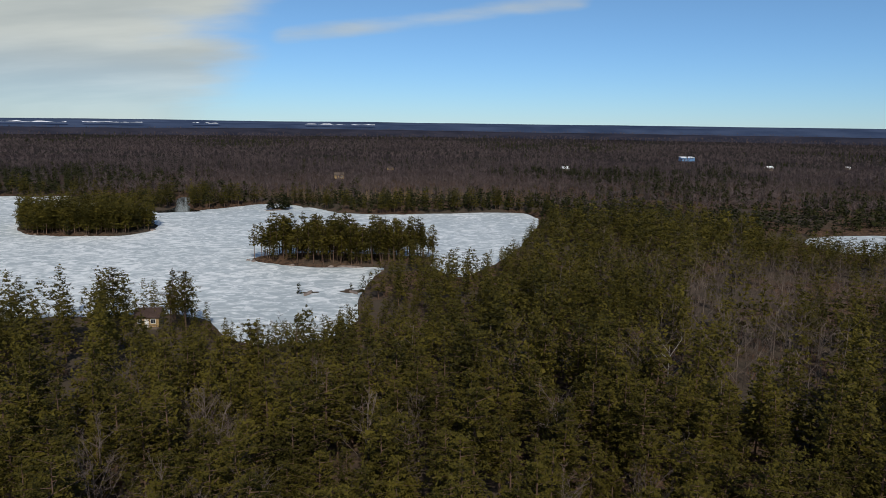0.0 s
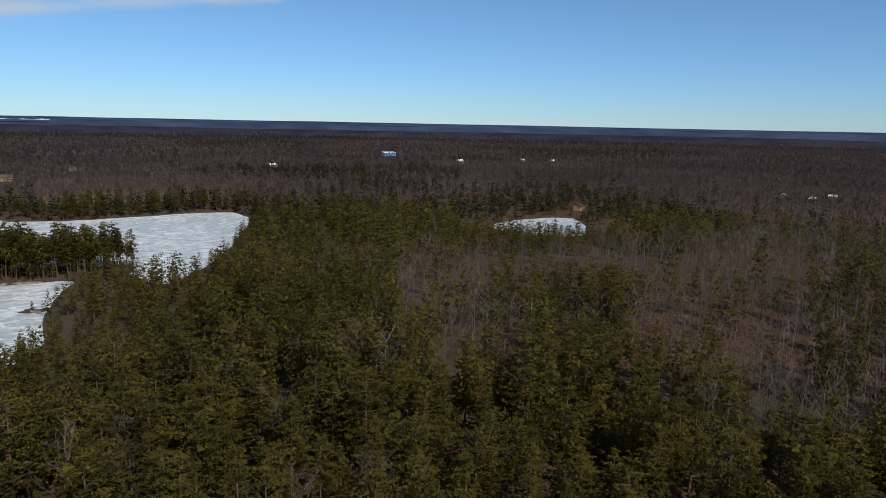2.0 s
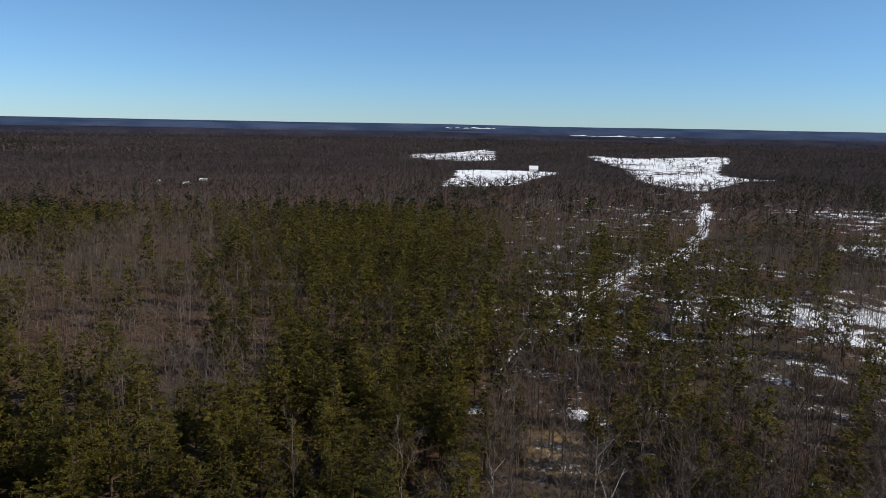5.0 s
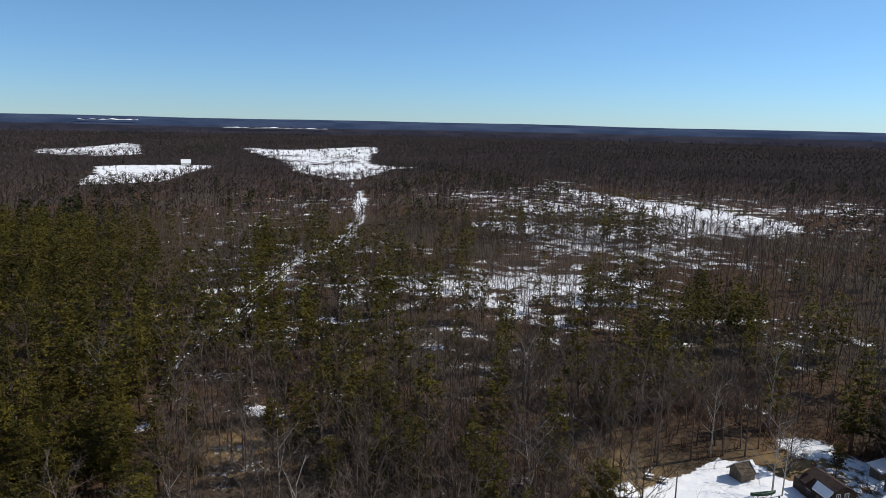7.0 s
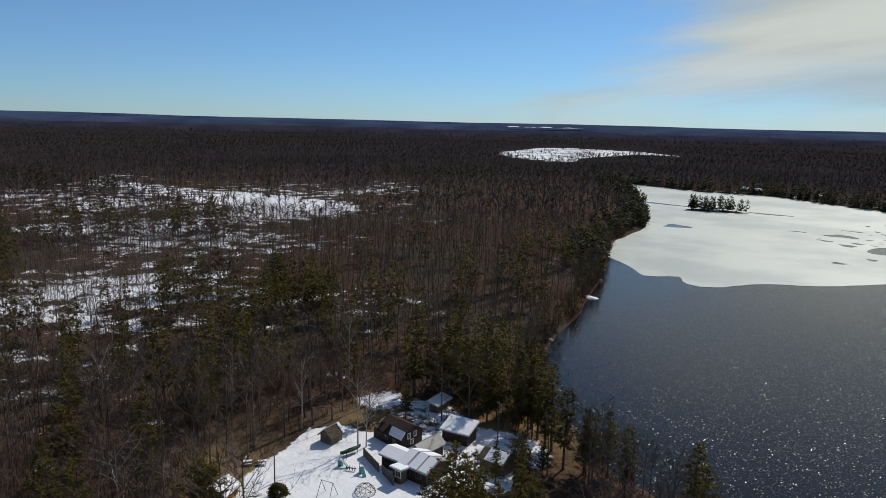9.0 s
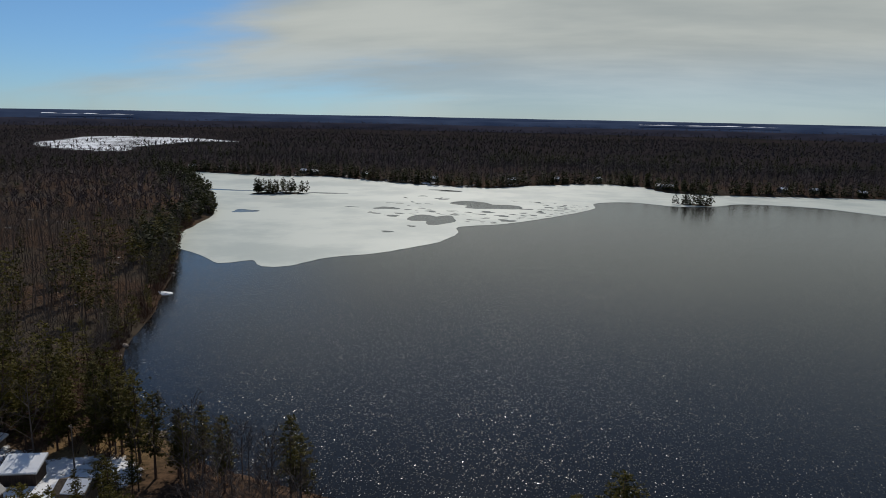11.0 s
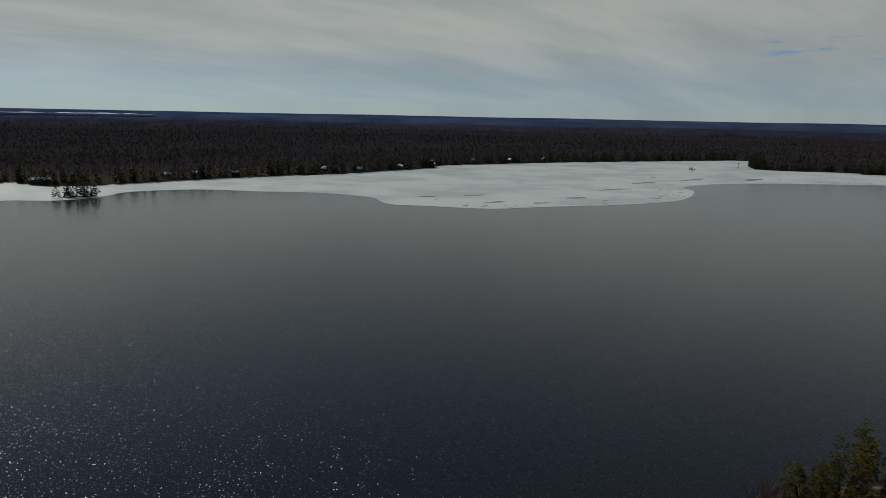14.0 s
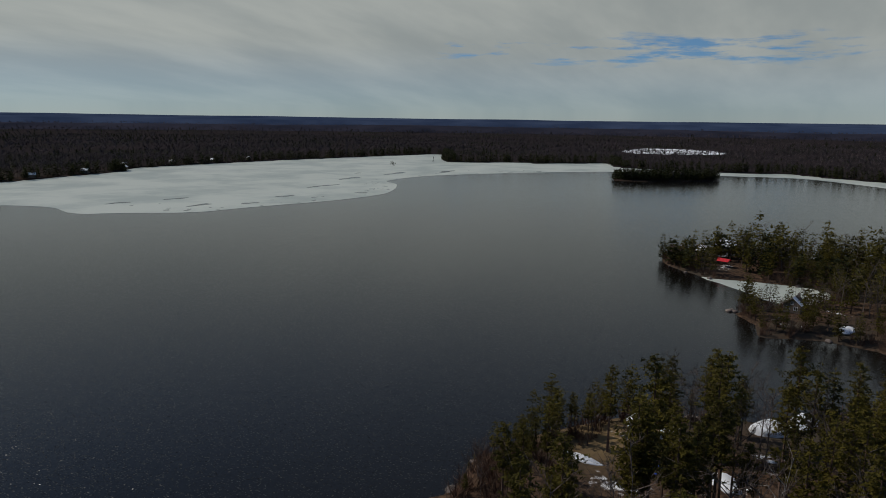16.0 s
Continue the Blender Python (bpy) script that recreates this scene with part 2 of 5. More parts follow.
NORTH = np.vstack([
    units(-420, 560, -341, 537, -290, 543, -275, 506, -232, 503, -200, 468, -184, 470, -208, 548, -199, 550, -170, 470, -151, 484, -126, 511,
          -91, 490, -65, 462, -31, 459, 26, 474, 55, 474, 62, 440, 54, 400, 38, 335, 20, 290, 8, 268, -2, 283, -8, 305),
    units(-18, 298, -24, 280, -28, 255, -28, 232, -26, 207, -31, 188, -46, 181, -60, 187, -72, 206, -84, 212, -98, 210, -115, 206, -150, 198, -230, 190, -330, 200, -430, 300, -450, 450)])
SOUTH = np.vstack([
    units(51, -98, 30, -95, 10, -90, -20, -86, -45, -80, -70, -64, -91, -50, -103, -52, -120, -46, -134, -36, -143, -22, -150, -4, -165, 12,
          -190, 24, -206, 22, -217, 1, -210, -16, -224, -20, -236, -28, -246, -18, -266, 0, -284, 0, -285, -25, -283, -42, -298, -60, -312, -68),
    units(-330, -50, -345, -20, -360, 30, -450, 100, -600, 120, -786, 66, -863, 36, -891, -16, -927, -58, -905, -137, -906, -252, -960, -290,
          -983, -302, -908, -383, -930, -400, -860, -490, -1028, -600, -943, -635, -829, -660, -711, -683, -511, -697, -481, -667),
    units(-402, -651, -338, -637, -249, -636, -190, -629, -133, -618, -72, -622, -55, -661, -14, -677, 42, -641, 76, -605, 129, -605, 185, -623,
          241, -650, 298, -635, 366, -645, 427, -650, 385, -612, 328, -550, 266, -463, 218, -384, 209, -359, 196, -312, 179, -282, 145, -223),
    units(122, -173, 110, -145, 90, -120, 74, -108, 60, -101)])
POND = units(196, 372, 208, 383, 227, 390, 260, 391, 260, 373, 236, 330, 212, 320, 190, 345)
POND_B = units(278, 366, 286, 373, 297, 374, 300, 366)
ISLANDS = [units(*q) for q in (
    (-226, 369, -212, 358, -184, 356, -164, 363, -160, 385, -173, 408, -210, 412, -240, 400),
    (-84, 299, -67, 290, -52, 286, -33, 288, -14, 290, -2, 306, -34, 316, -62, 316, -82, 308),
    (-121, 474, -102, 474, -100, 482, -118, 482),
    (-50, 238, -44, 240, -44, 243, -50, 242), (-37, 243, -28, 240, -26, 244, -34, 247),
    (246, -484, 226, -489, 208, -503, 212, -512, 232, -500, 248, -492),
    (-64, -532, -94, -531, -94, -538, -66, -540),
    (-712, -200, -740, -148, -782, -116, -800, -130, -770, -180, -735, -215),
    (-742, -508, -754, -502, -760, -508, -748, -514), (-834, -498, -842, -494, -842, -500, -836, -503))]
NORTH, SOUTH = smooth_loop(NORTH, 6, 0.8, 1), smooth_loop(SOUTH, 8, 0.9, 2)
POND, POND_B = smooth_loop(POND, 5, 0.5, 3), smooth_loop(POND_B, 5, 0.5, 3)
ISLANDS = [smooth_loop(q, 4, 0.5, 4 + i) for i, q in enumerate(ISLANDS)]
FIELDS = [smooth_loop(units(*q), 12, 1.5, 30 + i) for i, q in enumerate((
    (1290, 490, 1420, 450, 1640, 425, 1300, 320, 1150, 300, 1135, 405),
    (640, 208, 760, 235, 875, 262, 905, 205, 915, 143, 785, 146, 700, 150, 665, 160),
    (1500, 165, 1440, 60, 1620, -95, 1390, -96, 1000, -60, 910, -125, 890, -90, 760, -45, 719, -22, 800, 28, 1050, 68, 1200, 110),
    (655, -200, 588, -232, 532, -250, 454, -285, 380, -288, 366, -240, 413, -214, 480, -208, 580, -200),
    (410, -85, 380, -92, 370, -128, 395, -130),
    (-1330, -370, -1300, -270, -1390, -205, -1560, -250, -1560, -400),
    (933, -1053, 1061, -1396, 872, -1448, 677, -1304, 752, -1272, 720, -1040, 651, -902, 749, -895)))]
YARD = smooth_loop(units(107, -68, 103, -60, 100, -54, 95, -47, 86, -42, 72, -52, 66, -68, 68, -84, 74, -89, 84, -88, 95, -80, 103, -74), 4, 0.8, 50)
TRACKS = [smooth_loop(units(*q), 6, 0.3, 60 + i, closed=False) for i, q in enumerate((
    (96, 27, 106, 29, 122, 32, 137, 35, 161, 36, 181, 34, 193, 30, 207, 26, 244, 22, 287, 16, 310, 6, 335, -5, 384, -13, 458, -22, 566, -25, 719, -18),))]


def value_noise(x, y, scale, seed=0, octaves=3):
    """Smooth noise of two coordinates, 0 to 1."""
    total, amp, norm = np.zeros(np.shape(x)), 1.0, 0.0
    for o in range(octaves):
        rng = np.random.RandomState(seed * 17 + o)
        tab = rng.rand(256, 256)
        u, v = np.asarray(x) * scale * 2 ** o + 1000.3, np.asarray(y) * scale * 2 ** o + 1000.7
        i, j = np.floor(u).astype(int), np.floor(v).astype(int)
        fu, fv = u - i, v - j
        fu, fv = fu * fu * (3 - 2 * fu), fv * fv * (3 - 2 * fv)
        g = lambda a, b: tab[a % 256, b % 256]
        total += amp * ((g(i, j) * (1 - fu) + g(i + 1, j) * fu) * (1 - fv) + (g(i, j + 1) * (1 - fu) + g(i + 1, j + 1) * fu) * fv)
        norm += amp
        amp *= 0.5
    return total / norm


def ramp(v, lo, hi):
    t = np.clip((v - lo) / (hi - lo), 0, 1)
    return t * t * (3 - 2 * t)


def land_distance(x, y):
    """How far inland a place is; negative on a lake."""
    d = np.minimum(-inside_distance(NORTH, x, y), -inside_distance(SOUTH, x, y))
    d = np.minimum(d, np.minimum(-inside_distance(POND, x, y), -inside_distance(POND_B, x, y)))
    for loop in ISLANDS:
        d = np.maximum(d, inside_distance(loop, x, y))
    return d


def line_distance(line, x, y):
    best = np.full(np.shape(x), 1e12)
    for (ax, ay), (bx, by) in zip(line[:-1], line[1:]):
        dx, dy = bx - ax, by - ay
        t = np.clip(((x - ax) * dx + (y - ay) * dy) / (dx * dx + dy * dy + 1e-9), 0, 1)
        best = np.minimum(best, (x - ax - t * dx) ** 2 + (y - ay - t * dy) ** 2)
    return np.sqrt(best)


def height(x, y, d):
    """The ground's height, from the distance inland."""
    r = np.hypot(x, y)
    bank = np.where(d < 0, np.maximum(d * 0.3, -1.5), 1.3 * (1 - np.exp(-np.maximum(d, 0) / 2.0)))
    hills = 3.0 * (value_noise(x, y, 0.006, 5) - 0.45) * ramp(d, 8, 60) * ramp(r, 60, 200)
    return bank + np.maximum(hills, -0.9 * (d > 0)) + 26.0 * np.clip((r - 1300) / 2200, 0, 1) ** 1.5


def azimuth(x, y):
    """Degrees counter-clockwise from +y, between -320 and 40."""
    a = np.degrees(np.arctan2(-x, y))
    return np.where(a > 40, a - 360, a)


def blob(x, y, cx, cy, size):
    return np.exp(-((x - cx * K) ** 2 + (y - cy * K) ** 2) / (2 * (size * K) ** 2))


def pine_share(x, y, d):
    """The share of evergreens among the trees of a place."""
    a, r = azimuth(x, y), np.hypot(x, y) / K
    patch = value_noise(x, y, 0.016, 8)
    s = 0.03 + 0.07 * ramp(-r, -420, -330) + 0.7 * ramp(value_noise(x, y, 0.008, 35), 0.52, 0.60) * ramp(r, 400, 480) * ramp(a, -90, -75) - 0.07 * ramp(-azimuth(x, y), 70, 100) * ramp(np.hypot(x, y), 180, 300)
    s = s + 0.85 * np.maximum(ramp(a, -34, -22), 0.8 * ramp(a, -46, -36) * ramp(-r, -250, -215)) * ramp(-r, -560, -400)                                   # dense pines to the north
    east = ramp(-a, 22, 34) * ramp(a, -78, -70)
    s = s + east * (0.34 * ramp(-r, -520, -420) + 0.53 * ramp(-r, -185, -160) * ramp(a, -78, -60))                     # pines close by
    s = s + east * 0.65 * np.exp(-((r - 430) / 110) ** 4) * ramp(a, -50, -42)                   # round the pond
    s = s + east * 0.65 * np.exp(-((r - 350) / 130) ** 4) * ramp(-a, 56, 62)                    # a tongue towards the fields
    s -= 0.8 * blob(x, y, 85, 215, 26) + 0.9 * blob(x, y, 78, 150, 20) + 0.45 * blob(x, y, 190, 210, 45) + 0.6 * blob(x, y, 140, 130, 22) + 0.6 * blob(x, y, 111, 93, 13)
    s = s + (0.1 + 0.75 * ramp(patch, 0.5, 0.6)) * ramp(r, 420, 520) * ramp(a, -48, 0) * ramp(-r, -1300, -700)               # beyond the northern lake
    s = s + 0.30 * ramp(patch, 0.5, 0.6) * np.exp(-((r - 195) / 34) ** 2) * ramp(a, -135, -120) * ramp(-a, 60, 85)  # a belt before the clearing
    s = s + 0.55 * ramp(patch, 0.42, 0.55) * np.exp(-((r - 160) / 35) ** 2) * ramp(a, -150, -128) * ramp(-a, 118, 128)
    s = s + (0.75 - 0.5 * ramp(r, 180, 215)) * ramp(-a, 218, 232) * ramp(-r, -420, -330)
    s = s + 0.6 * np.exp(-(d / 18) ** 2) * ramp(r, 200, 320) * (1 - 0.75 * ramp(-a, 112, 122) * ramp(a, -150, -140) * ramp(-r, -450, -400))                               # evergreens along the shores
    s = s + 0.3 * ramp(r, 700, 1300) * ramp(patch, 0.5, 0.62) * (1 - 0.7 * ramp(-a, 120, 150))
    s = s + 0.8 * blob(x, y, 560, -275, 30) + 0.8 * blob(x, y, 88, -108, 14) + 0.45 * blob(x, y, 113, -74, 12)
    s = np.where((a < -84) & (a > -150) & (r > 245) & (d > 30) & (s < 0.4), 0.004 + 0.3 * ramp(value_noise(x, y, 0.02, 34), 0.64, 0.72), s)
    s = np.maximum(s, 0.95 * ramp(a, -37.5, -35) * ramp(-a, 24, 26) * ramp(r, 300, 330) * ramp(-r, -410, -404))
    s = np.where((a < -152) & (r > 600), 0.05 + 0.4 * ramp(value_noise(x, y, 0.006, 40), 0.52, 0.62), s)
    s = np.where((a > -152) & (r > 560), 0.015 + (0.45 + 0.35 * ramp(a, -60, -40)) * ramp(value_noise(x, y, 0.004, 41), 0.57 - 0.05 * ramp(a, -60, -40), 0.66) * (0.35 + 0.65 * value_noise(x, y, 0.03, 42)), s)
    s = np.where((a > -14) & (r > 440), np.maximum(s, 0.62 * ramp(-d, -50, -15) * (0.5 + 0.5 * ramp(patch, 0.4, 0.55))), s)
    small = value_noise(x, y, 0.06, 9, 2)
    return np.clip(s + ((patch - 0.5) * 0.8 + (small - 0.5) * 0.9) * (s > 0.15) * (1 - 0.6 * ramp(s, 0.75, 0.9)), 0.004, 0.97)


def on_spit(x, y):
    """The spit of lower trees beside the island."""
    a, r = azimuth(x, y), np.hypot(x, y) / K
    return (a < 6) & (a > -9) & (r > 285) & (r < 450)


def stand(x, y, d):
    """How thick and how tall the trees stand at a place: two factors."""
    a, r = azimuth(x, y), np.hypot(x, y) / K
    thick, tall = np.ones(np.shape(x)), np.ones(np.shape(x))
    south = (a < -158) & (a > -242.3) & (r < 140)
    thick = np.where(south, 0.0, thick)
    west = (a <= -242.3) & (a > -275) & (r < 200)
    thick = np.where(west, 0.95, thick)
    tall = np.where(west, (0.95 * ramp(d, -4, 14) + 0.1) * (0.72 + 0.28 * ramp(-a, 244, 249)), tall)
    point = (a <= -255) & (a > -290) & (r >= 200) & (r < 420)
    thick = np.where(point, 2.0, thick)
    tall = np.where(point, 0.72 + 0.5 * ramp(d, 6, 24), tall)
    shore = (a > -8) & (a < 24) & (r < 300) & (d < 40)
    tall = np.where(shore, 0.82, tall)
    near = (a > 1) & (a < 26) & (r > 110) & (r < 215)
    tall, thick = np.where(near, 0.9 - 0.34 * ramp(r, 145, 178), tall), np.where(near, 1.5, thick)
    tall = np.where((a > 24) & (r > 150) & (r < 230), 0.95, tall)
    tall = np.where(r > 380, 0.92, tall)
    tall = np.where(r > 900, 0.78, tall)
    before = (a < -24.5) & (a > -37.5) & (r > 235) & (r < 418)                       # young pines, lower towards the pond
    tall = np.where(before, np.clip(3.9 * (1 - r / 425), 0.10, 0.8), tall)
    thick = np.where(before & (r > 320), 1.5, thick)
    tall = np.where(on_spit(x, y), 0.5, tall)
    light = (a < -97) & (a > -136) & (r > 225) & (r < 420)
    thick = np.where(light, 1.15, thick) + 0.6 * blob(x, y, 190, 210, 45)
    thick = np.where((a < -85) & (a > -150) & (r < 130), 0.85, thick)
    thick = np.where(on_spit(x, y), 1.5, thick)
    thick = np.where((a > -14) & (r > 440) & (d < 60), 1.5, thick)
    thick = np.where((a < -276) & (a > -324), 0.35, thick)
    thick = np.where((a < -117.5) & (a > -147) & (r < 108), 0.0, thick)
    return thick, tall


CLEAR = [(56.0, -81.0, 3.0), (59.0, -86.0, 4.0), (62.0, -89.0, 3.5), (64.5, -75.9, 4.5), (61, -75.6, 3.5), (68.1, -76.1, 4), (82.5, -75, 4.5), (88, -72.8, 3.5), (92, -72, 2.5), (59, -72.4, 3), (63.5, -88.5, 4.5), (69, -90.5, 2), (-84, -26, 5), (-88, -21, 5), (-80, -22, 3), (83, -58, 4), (76, -65, 6.5), (70.5, -72, 5), (66, -60, 7.5), (61, -70, 5), (81, -79.5, 2.6), (79.5, -38, 4), (68, -52, 8), (76, -50, 9), (70, -46, 9), (63, -50, 6), (58, -44, 7),
         (64, -46, 8), (72, -40, 7), (-266, -51, 6), (-251, -33, 7), (-244, -31.5, 5), (-240, -26, 5), (-299, -39, 7), (-199, -8, 5), (-190, -10.5, 4.5), (-194, 2, 3.5), (-188, 4, 3.5), (-104, -24.5, 4.5), (-94, -20, 4), (-90, -27, 5),
         (-117, -7, 5), (-110, -4, 4), (-124, -2, 5), (-95, -10, 4), (-70, 161, 4.5), (-67, 153.5, 4.5), (-63, 145.5, 4.0), (340, 1006, 22), (330, 960, 16), (433, 368, 5), (431, 340, 5), (462, 349, 5), (238, 343, 8), (232, 333, 8), (131, 748, 5), (375, 804, 5), (490, 847, 6),
         (745, 142, 14), (-91, 616, 14), (-55, 738, 16)]


def openness(x, y):
    """1 where nothing tall grows: fields, the yard, tracks."""
    o = np.zeros(np.shape(x))
    for loop in FIELDS:
        rows = ramp(value_noise(x * 0.35 + y * 0.3, y - x * 0.35, 0.045, 43), 0.58, 0.66)
        o = np.maximum(o, (0.93 - 0.2 * rows if loop is FIELDS[1] else 0.72 + 0.25 * ramp(value_noise(x, y, 0.02, 37), 0.4, 0.6) - 0.45 * rows) * ramp(inside_distance(loop, x, y), -3, 3))
    o = np.maximum(o, ramp(inside_distance(YARD, x, y), -1.5, 0.5))
    for line in TRACKS:
        o = np.maximum(o, ramp(-line_distance(line, x, y), -1.6, -0.9))
    for cx, cy, size in CLEAR:
        o = np.maximum(o, ramp(size - np.hypot(x - cx, y - cy), -1, 0.5))
    return o


# ---- building helpers ----


def raw_mesh(name, verts, faces, mats, index=None, shade=False):
    """A mesh from arrays: faces are all triangles or all quads."""
    me = bpy.data.meshes.new(name)
    verts, faces = np.asarray(verts, np.float32), np.asarray(faces, np.int32)
    k = faces.shape[1]
    me.vertices.add(len(verts)), me.loops.add(faces.size), me.polygons.add(len(faces))
    me.vertices.foreach_set("co", verts.ravel())
    me.loops.foreach_set("vertex_index", faces.ravel())
    me.polygons.foreach_set("loop_start", np.arange(0, faces.size, k, dtype=np.int32))
    if index is not None:
        me.polygons.foreach_set("material_index", np.asarray(index, np.int32))
    me.polygons.foreach_set("use_smooth", np.full(len(faces), shade))
    for m in mats:
        me.materials.append(m)
    me.update(calc_edges=True)
    return me


def empty(name, x=0.0, y=0.0, z=0.0, turn=0.0, **tags):
    ob = new(name)
    ob.matrix_basis = pose(x, y, z, 0, 0, turn)
    return tagged(ob, **tags)


def part(name, bm, mat, parent, label=""):
    me = bpy.data.meshes.new(name)
    bm.to_mesh(me)
    bm.free()
    me.materials.append(mat)
    ob = new(name, me)
    if parent:
        ob.parent = parent
    if label:
        ob["label"] = label
    return ob


def add_box(bm, x0, x1, y0, y1, z0, z1, bevel=0.0):
    r = bmesh.ops.create_cube(bm, size=1.0, matrix=Matrix.LocRotScale(((x0 + x1) / 2, (y0 + y1) / 2, (z0 + z1) / 2), None, (abs(x1 - x0), abs(y1 - y0), abs(z1 - z0))))
    if bevel:
        edges = list({e for v in r["verts"] for e in v.link_edges})
        bmesh.ops.bevel(bm, geom=edges, offset=bevel, segments=1, affect="EDGES")
    return bm


def box(x0, x1, y0, y1, z0, z1, bevel=0.0):
    return add_box(bmesh.new(), x0, x1, y0, y1, z0, z1, bevel)


def add_rod(bm, a, b, ra, rb=None, sides=6):
    a, b = Vector(a), Vector(b)
    turn = (b - a).to_track_quat("Z", "Y").to_matrix().to_4x4()
    bmesh.ops.create_cone(bm, cap_ends=True, segments=sides, radius1=ra, radius2=ra if rb is None else rb, depth=(b - a).length,
                          matrix=Matrix.Translation((a + b) / 2) @ turn)
    return bm


def rod(a, b, ra, rb=None, sides=6):
    return add_rod(bmesh.new(), a, b, ra, rb, sides)


# ---- ground, lakes, distance ----
AZ = np.radians(np.linspace(0, 360, 560, endpoint=False))
RAD = np.concatenate([[0.0, 15, 30], np.geomspace(42, 3500, 185)])
gx, gy = -np.outer(RAD, np.sin(AZ)), np.outer(RAD, np.cos(AZ))
gx[0] += 4.0
gd = land_distance(gx, gy)
gz = height(gx, gy, gd)
rows_n, cols = gx.shape
idx = np.arange(rows_n * cols).reshape(rows_n, cols)
quads = np.stack([idx[:-1], np.roll(idx, -1, 1)[:-1], np.roll(idx, -1, 1)[1:], idx[1:]], -1).reshape(-1, 4)
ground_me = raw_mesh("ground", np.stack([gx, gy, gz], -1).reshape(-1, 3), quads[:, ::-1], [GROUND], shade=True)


def snow_amount(x, y, d):
    a, r = azimuth(x, y), np.hypot(x, y) / K
    s = 0.02 + 0.33 * ramp(-a, 66, 84) * ramp(-r, -900, -350) * ramp(a, -185, -160) * (0.45 + 0.55 * ramp(r, 150, 230))
    s = s + (0.9 * (value_noise(x, y, 0.014, 33) - 0.5) + 0.045) * ramp(-a, 84, 94) * ramp(a, -150, -138) * ramp(r, 150, 240) * ramp(-r, -1400, -600)
    s = s - 0.34 * ramp(-a, 129, 137) * ramp(a, -152, -144) * ramp(r, 130, 170)
    s = s + 0.09 * ramp(-a, 45, 60) * ramp(a, -160, -80) * ramp(-r, -220, -150)
    s = s + 0.22 * ramp(-a, 225, 240) * ramp(-r, -400, -300)
    s = s + 0.42 * ramp(-d, -14, -2) * ramp(-a, 145, 155) * ramp(a, -228, -218) * ramp(r, 500, 560)
    s = s - 0.35 * ramp(-r, -150, -118) * ramp(a, -150, -130) * ramp(-a, 130, 138) - 0.3 * ramp(-d, -6, -1)
    s = s + 0.06 * ramp(-a, 66, 76) * ramp(a, -126, -116) * ramp(r, 125, 150) * ramp(-r, -300, -240)
    for cx, cy, size in ((77.5, -91, 8), (73, -91, 6), (82, -91, 6), (99, -90, 7), (106, -87.5, 5), (93, -90, 6), (110, -87, 4)):
        s = np.maximum(s, 0.6 * ramp(blob(x, y, cx, cy, size), 0.3, 0.8))
    for loop in FIELDS:
        s = np.maximum(s, (0.68 if loop is FIELDS[1] else 0.34 + 0.5 * value_noise(x, y, 0.03, 36)) * ramp(inside_distance(loop, x, y), -6, 2))
    s = np.maximum(s, 1.3 * ramp(inside_distance(YARD, x, y), -1, 1.5))
    for line in TRACKS:
        q = line_distance(line, x, y)
        s = np.maximum(s, (0.35 + 0.4 * ramp(r, 180, 220)) * ramp(-q, -3, -1.5))
    return s


# wood rises with distance: crown colour with its painted shade replaces litter
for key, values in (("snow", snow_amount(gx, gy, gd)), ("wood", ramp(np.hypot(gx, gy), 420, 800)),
                    ("grass", np.clip(0.9 * blob(gx, gy, 121, 14, 7) + 0.9 * blob(gx, gy, 103, -48, 7) + blob(gx, gy, -122, -34, 7) * 0.8 + 0.8 * blob(gx, gy, 103, -83, 6) + 0.8 * blob(gx, gy, 80, -98, 7)
                                      + 0.35 * blob(gx, gy, -40, 560, 60) * (gy > 540 * K), 0, 1))):
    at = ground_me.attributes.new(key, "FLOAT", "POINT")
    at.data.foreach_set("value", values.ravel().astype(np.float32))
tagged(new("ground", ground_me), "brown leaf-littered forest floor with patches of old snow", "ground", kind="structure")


def sheet(name, loops, z, mat, thick=0.0):
    """A flat sheet bounded by the first line, with the others as holes."""
    from mathutils.geometry import tessellate_polygon
    lines = [[Vector((*p, 0.0)) for p in loop] for loop in loops]
    pts = [p for line in lines for p in line]
    tris = [t for t in tessellate_polygon(lines)]
    bm = bmesh.new()
    vs = [bm.verts.new((p.x, p.y, z)) for p in pts]
    for t in tris:
        try:
            f = bm.faces.new([vs[i] for i in t])
        except ValueError:
            continue
        f.normal_update()
        if f.normal.z < 0:
            f.normal_flip()
    if thick:
        rim = [e for e in bm.edges if len(e.link_faces) == 1]
        made = bmesh.ops.extrude_edge_only(bm, edges=rim)["geom"]
        for v in made:
            if isinstance(v, bmesh.types.BMVert):
                v.co.z -= thick
    me = bpy.data.meshes.new(name)
    bm.to_mesh(me)
    bm.free()
    me.materials.append(mat)
    return new(name, me)


def grown(loop, by):
    """The line moved outward."""
    t = np.roll(loop, -2, 0) - np.roll(loop, 2, 0)
    t /= np.linalg.norm(t, axis=1)[:, None] + 1e-9
    area = np.sum(loop[:, 0] * np.roll(loop[:, 1], -1) - np.roll(loop[:, 0], -1) * loop[:, 1])
    return loop + np.stack([t[:, 1], -t[:, 0]], -1) * by * np.sign(area)


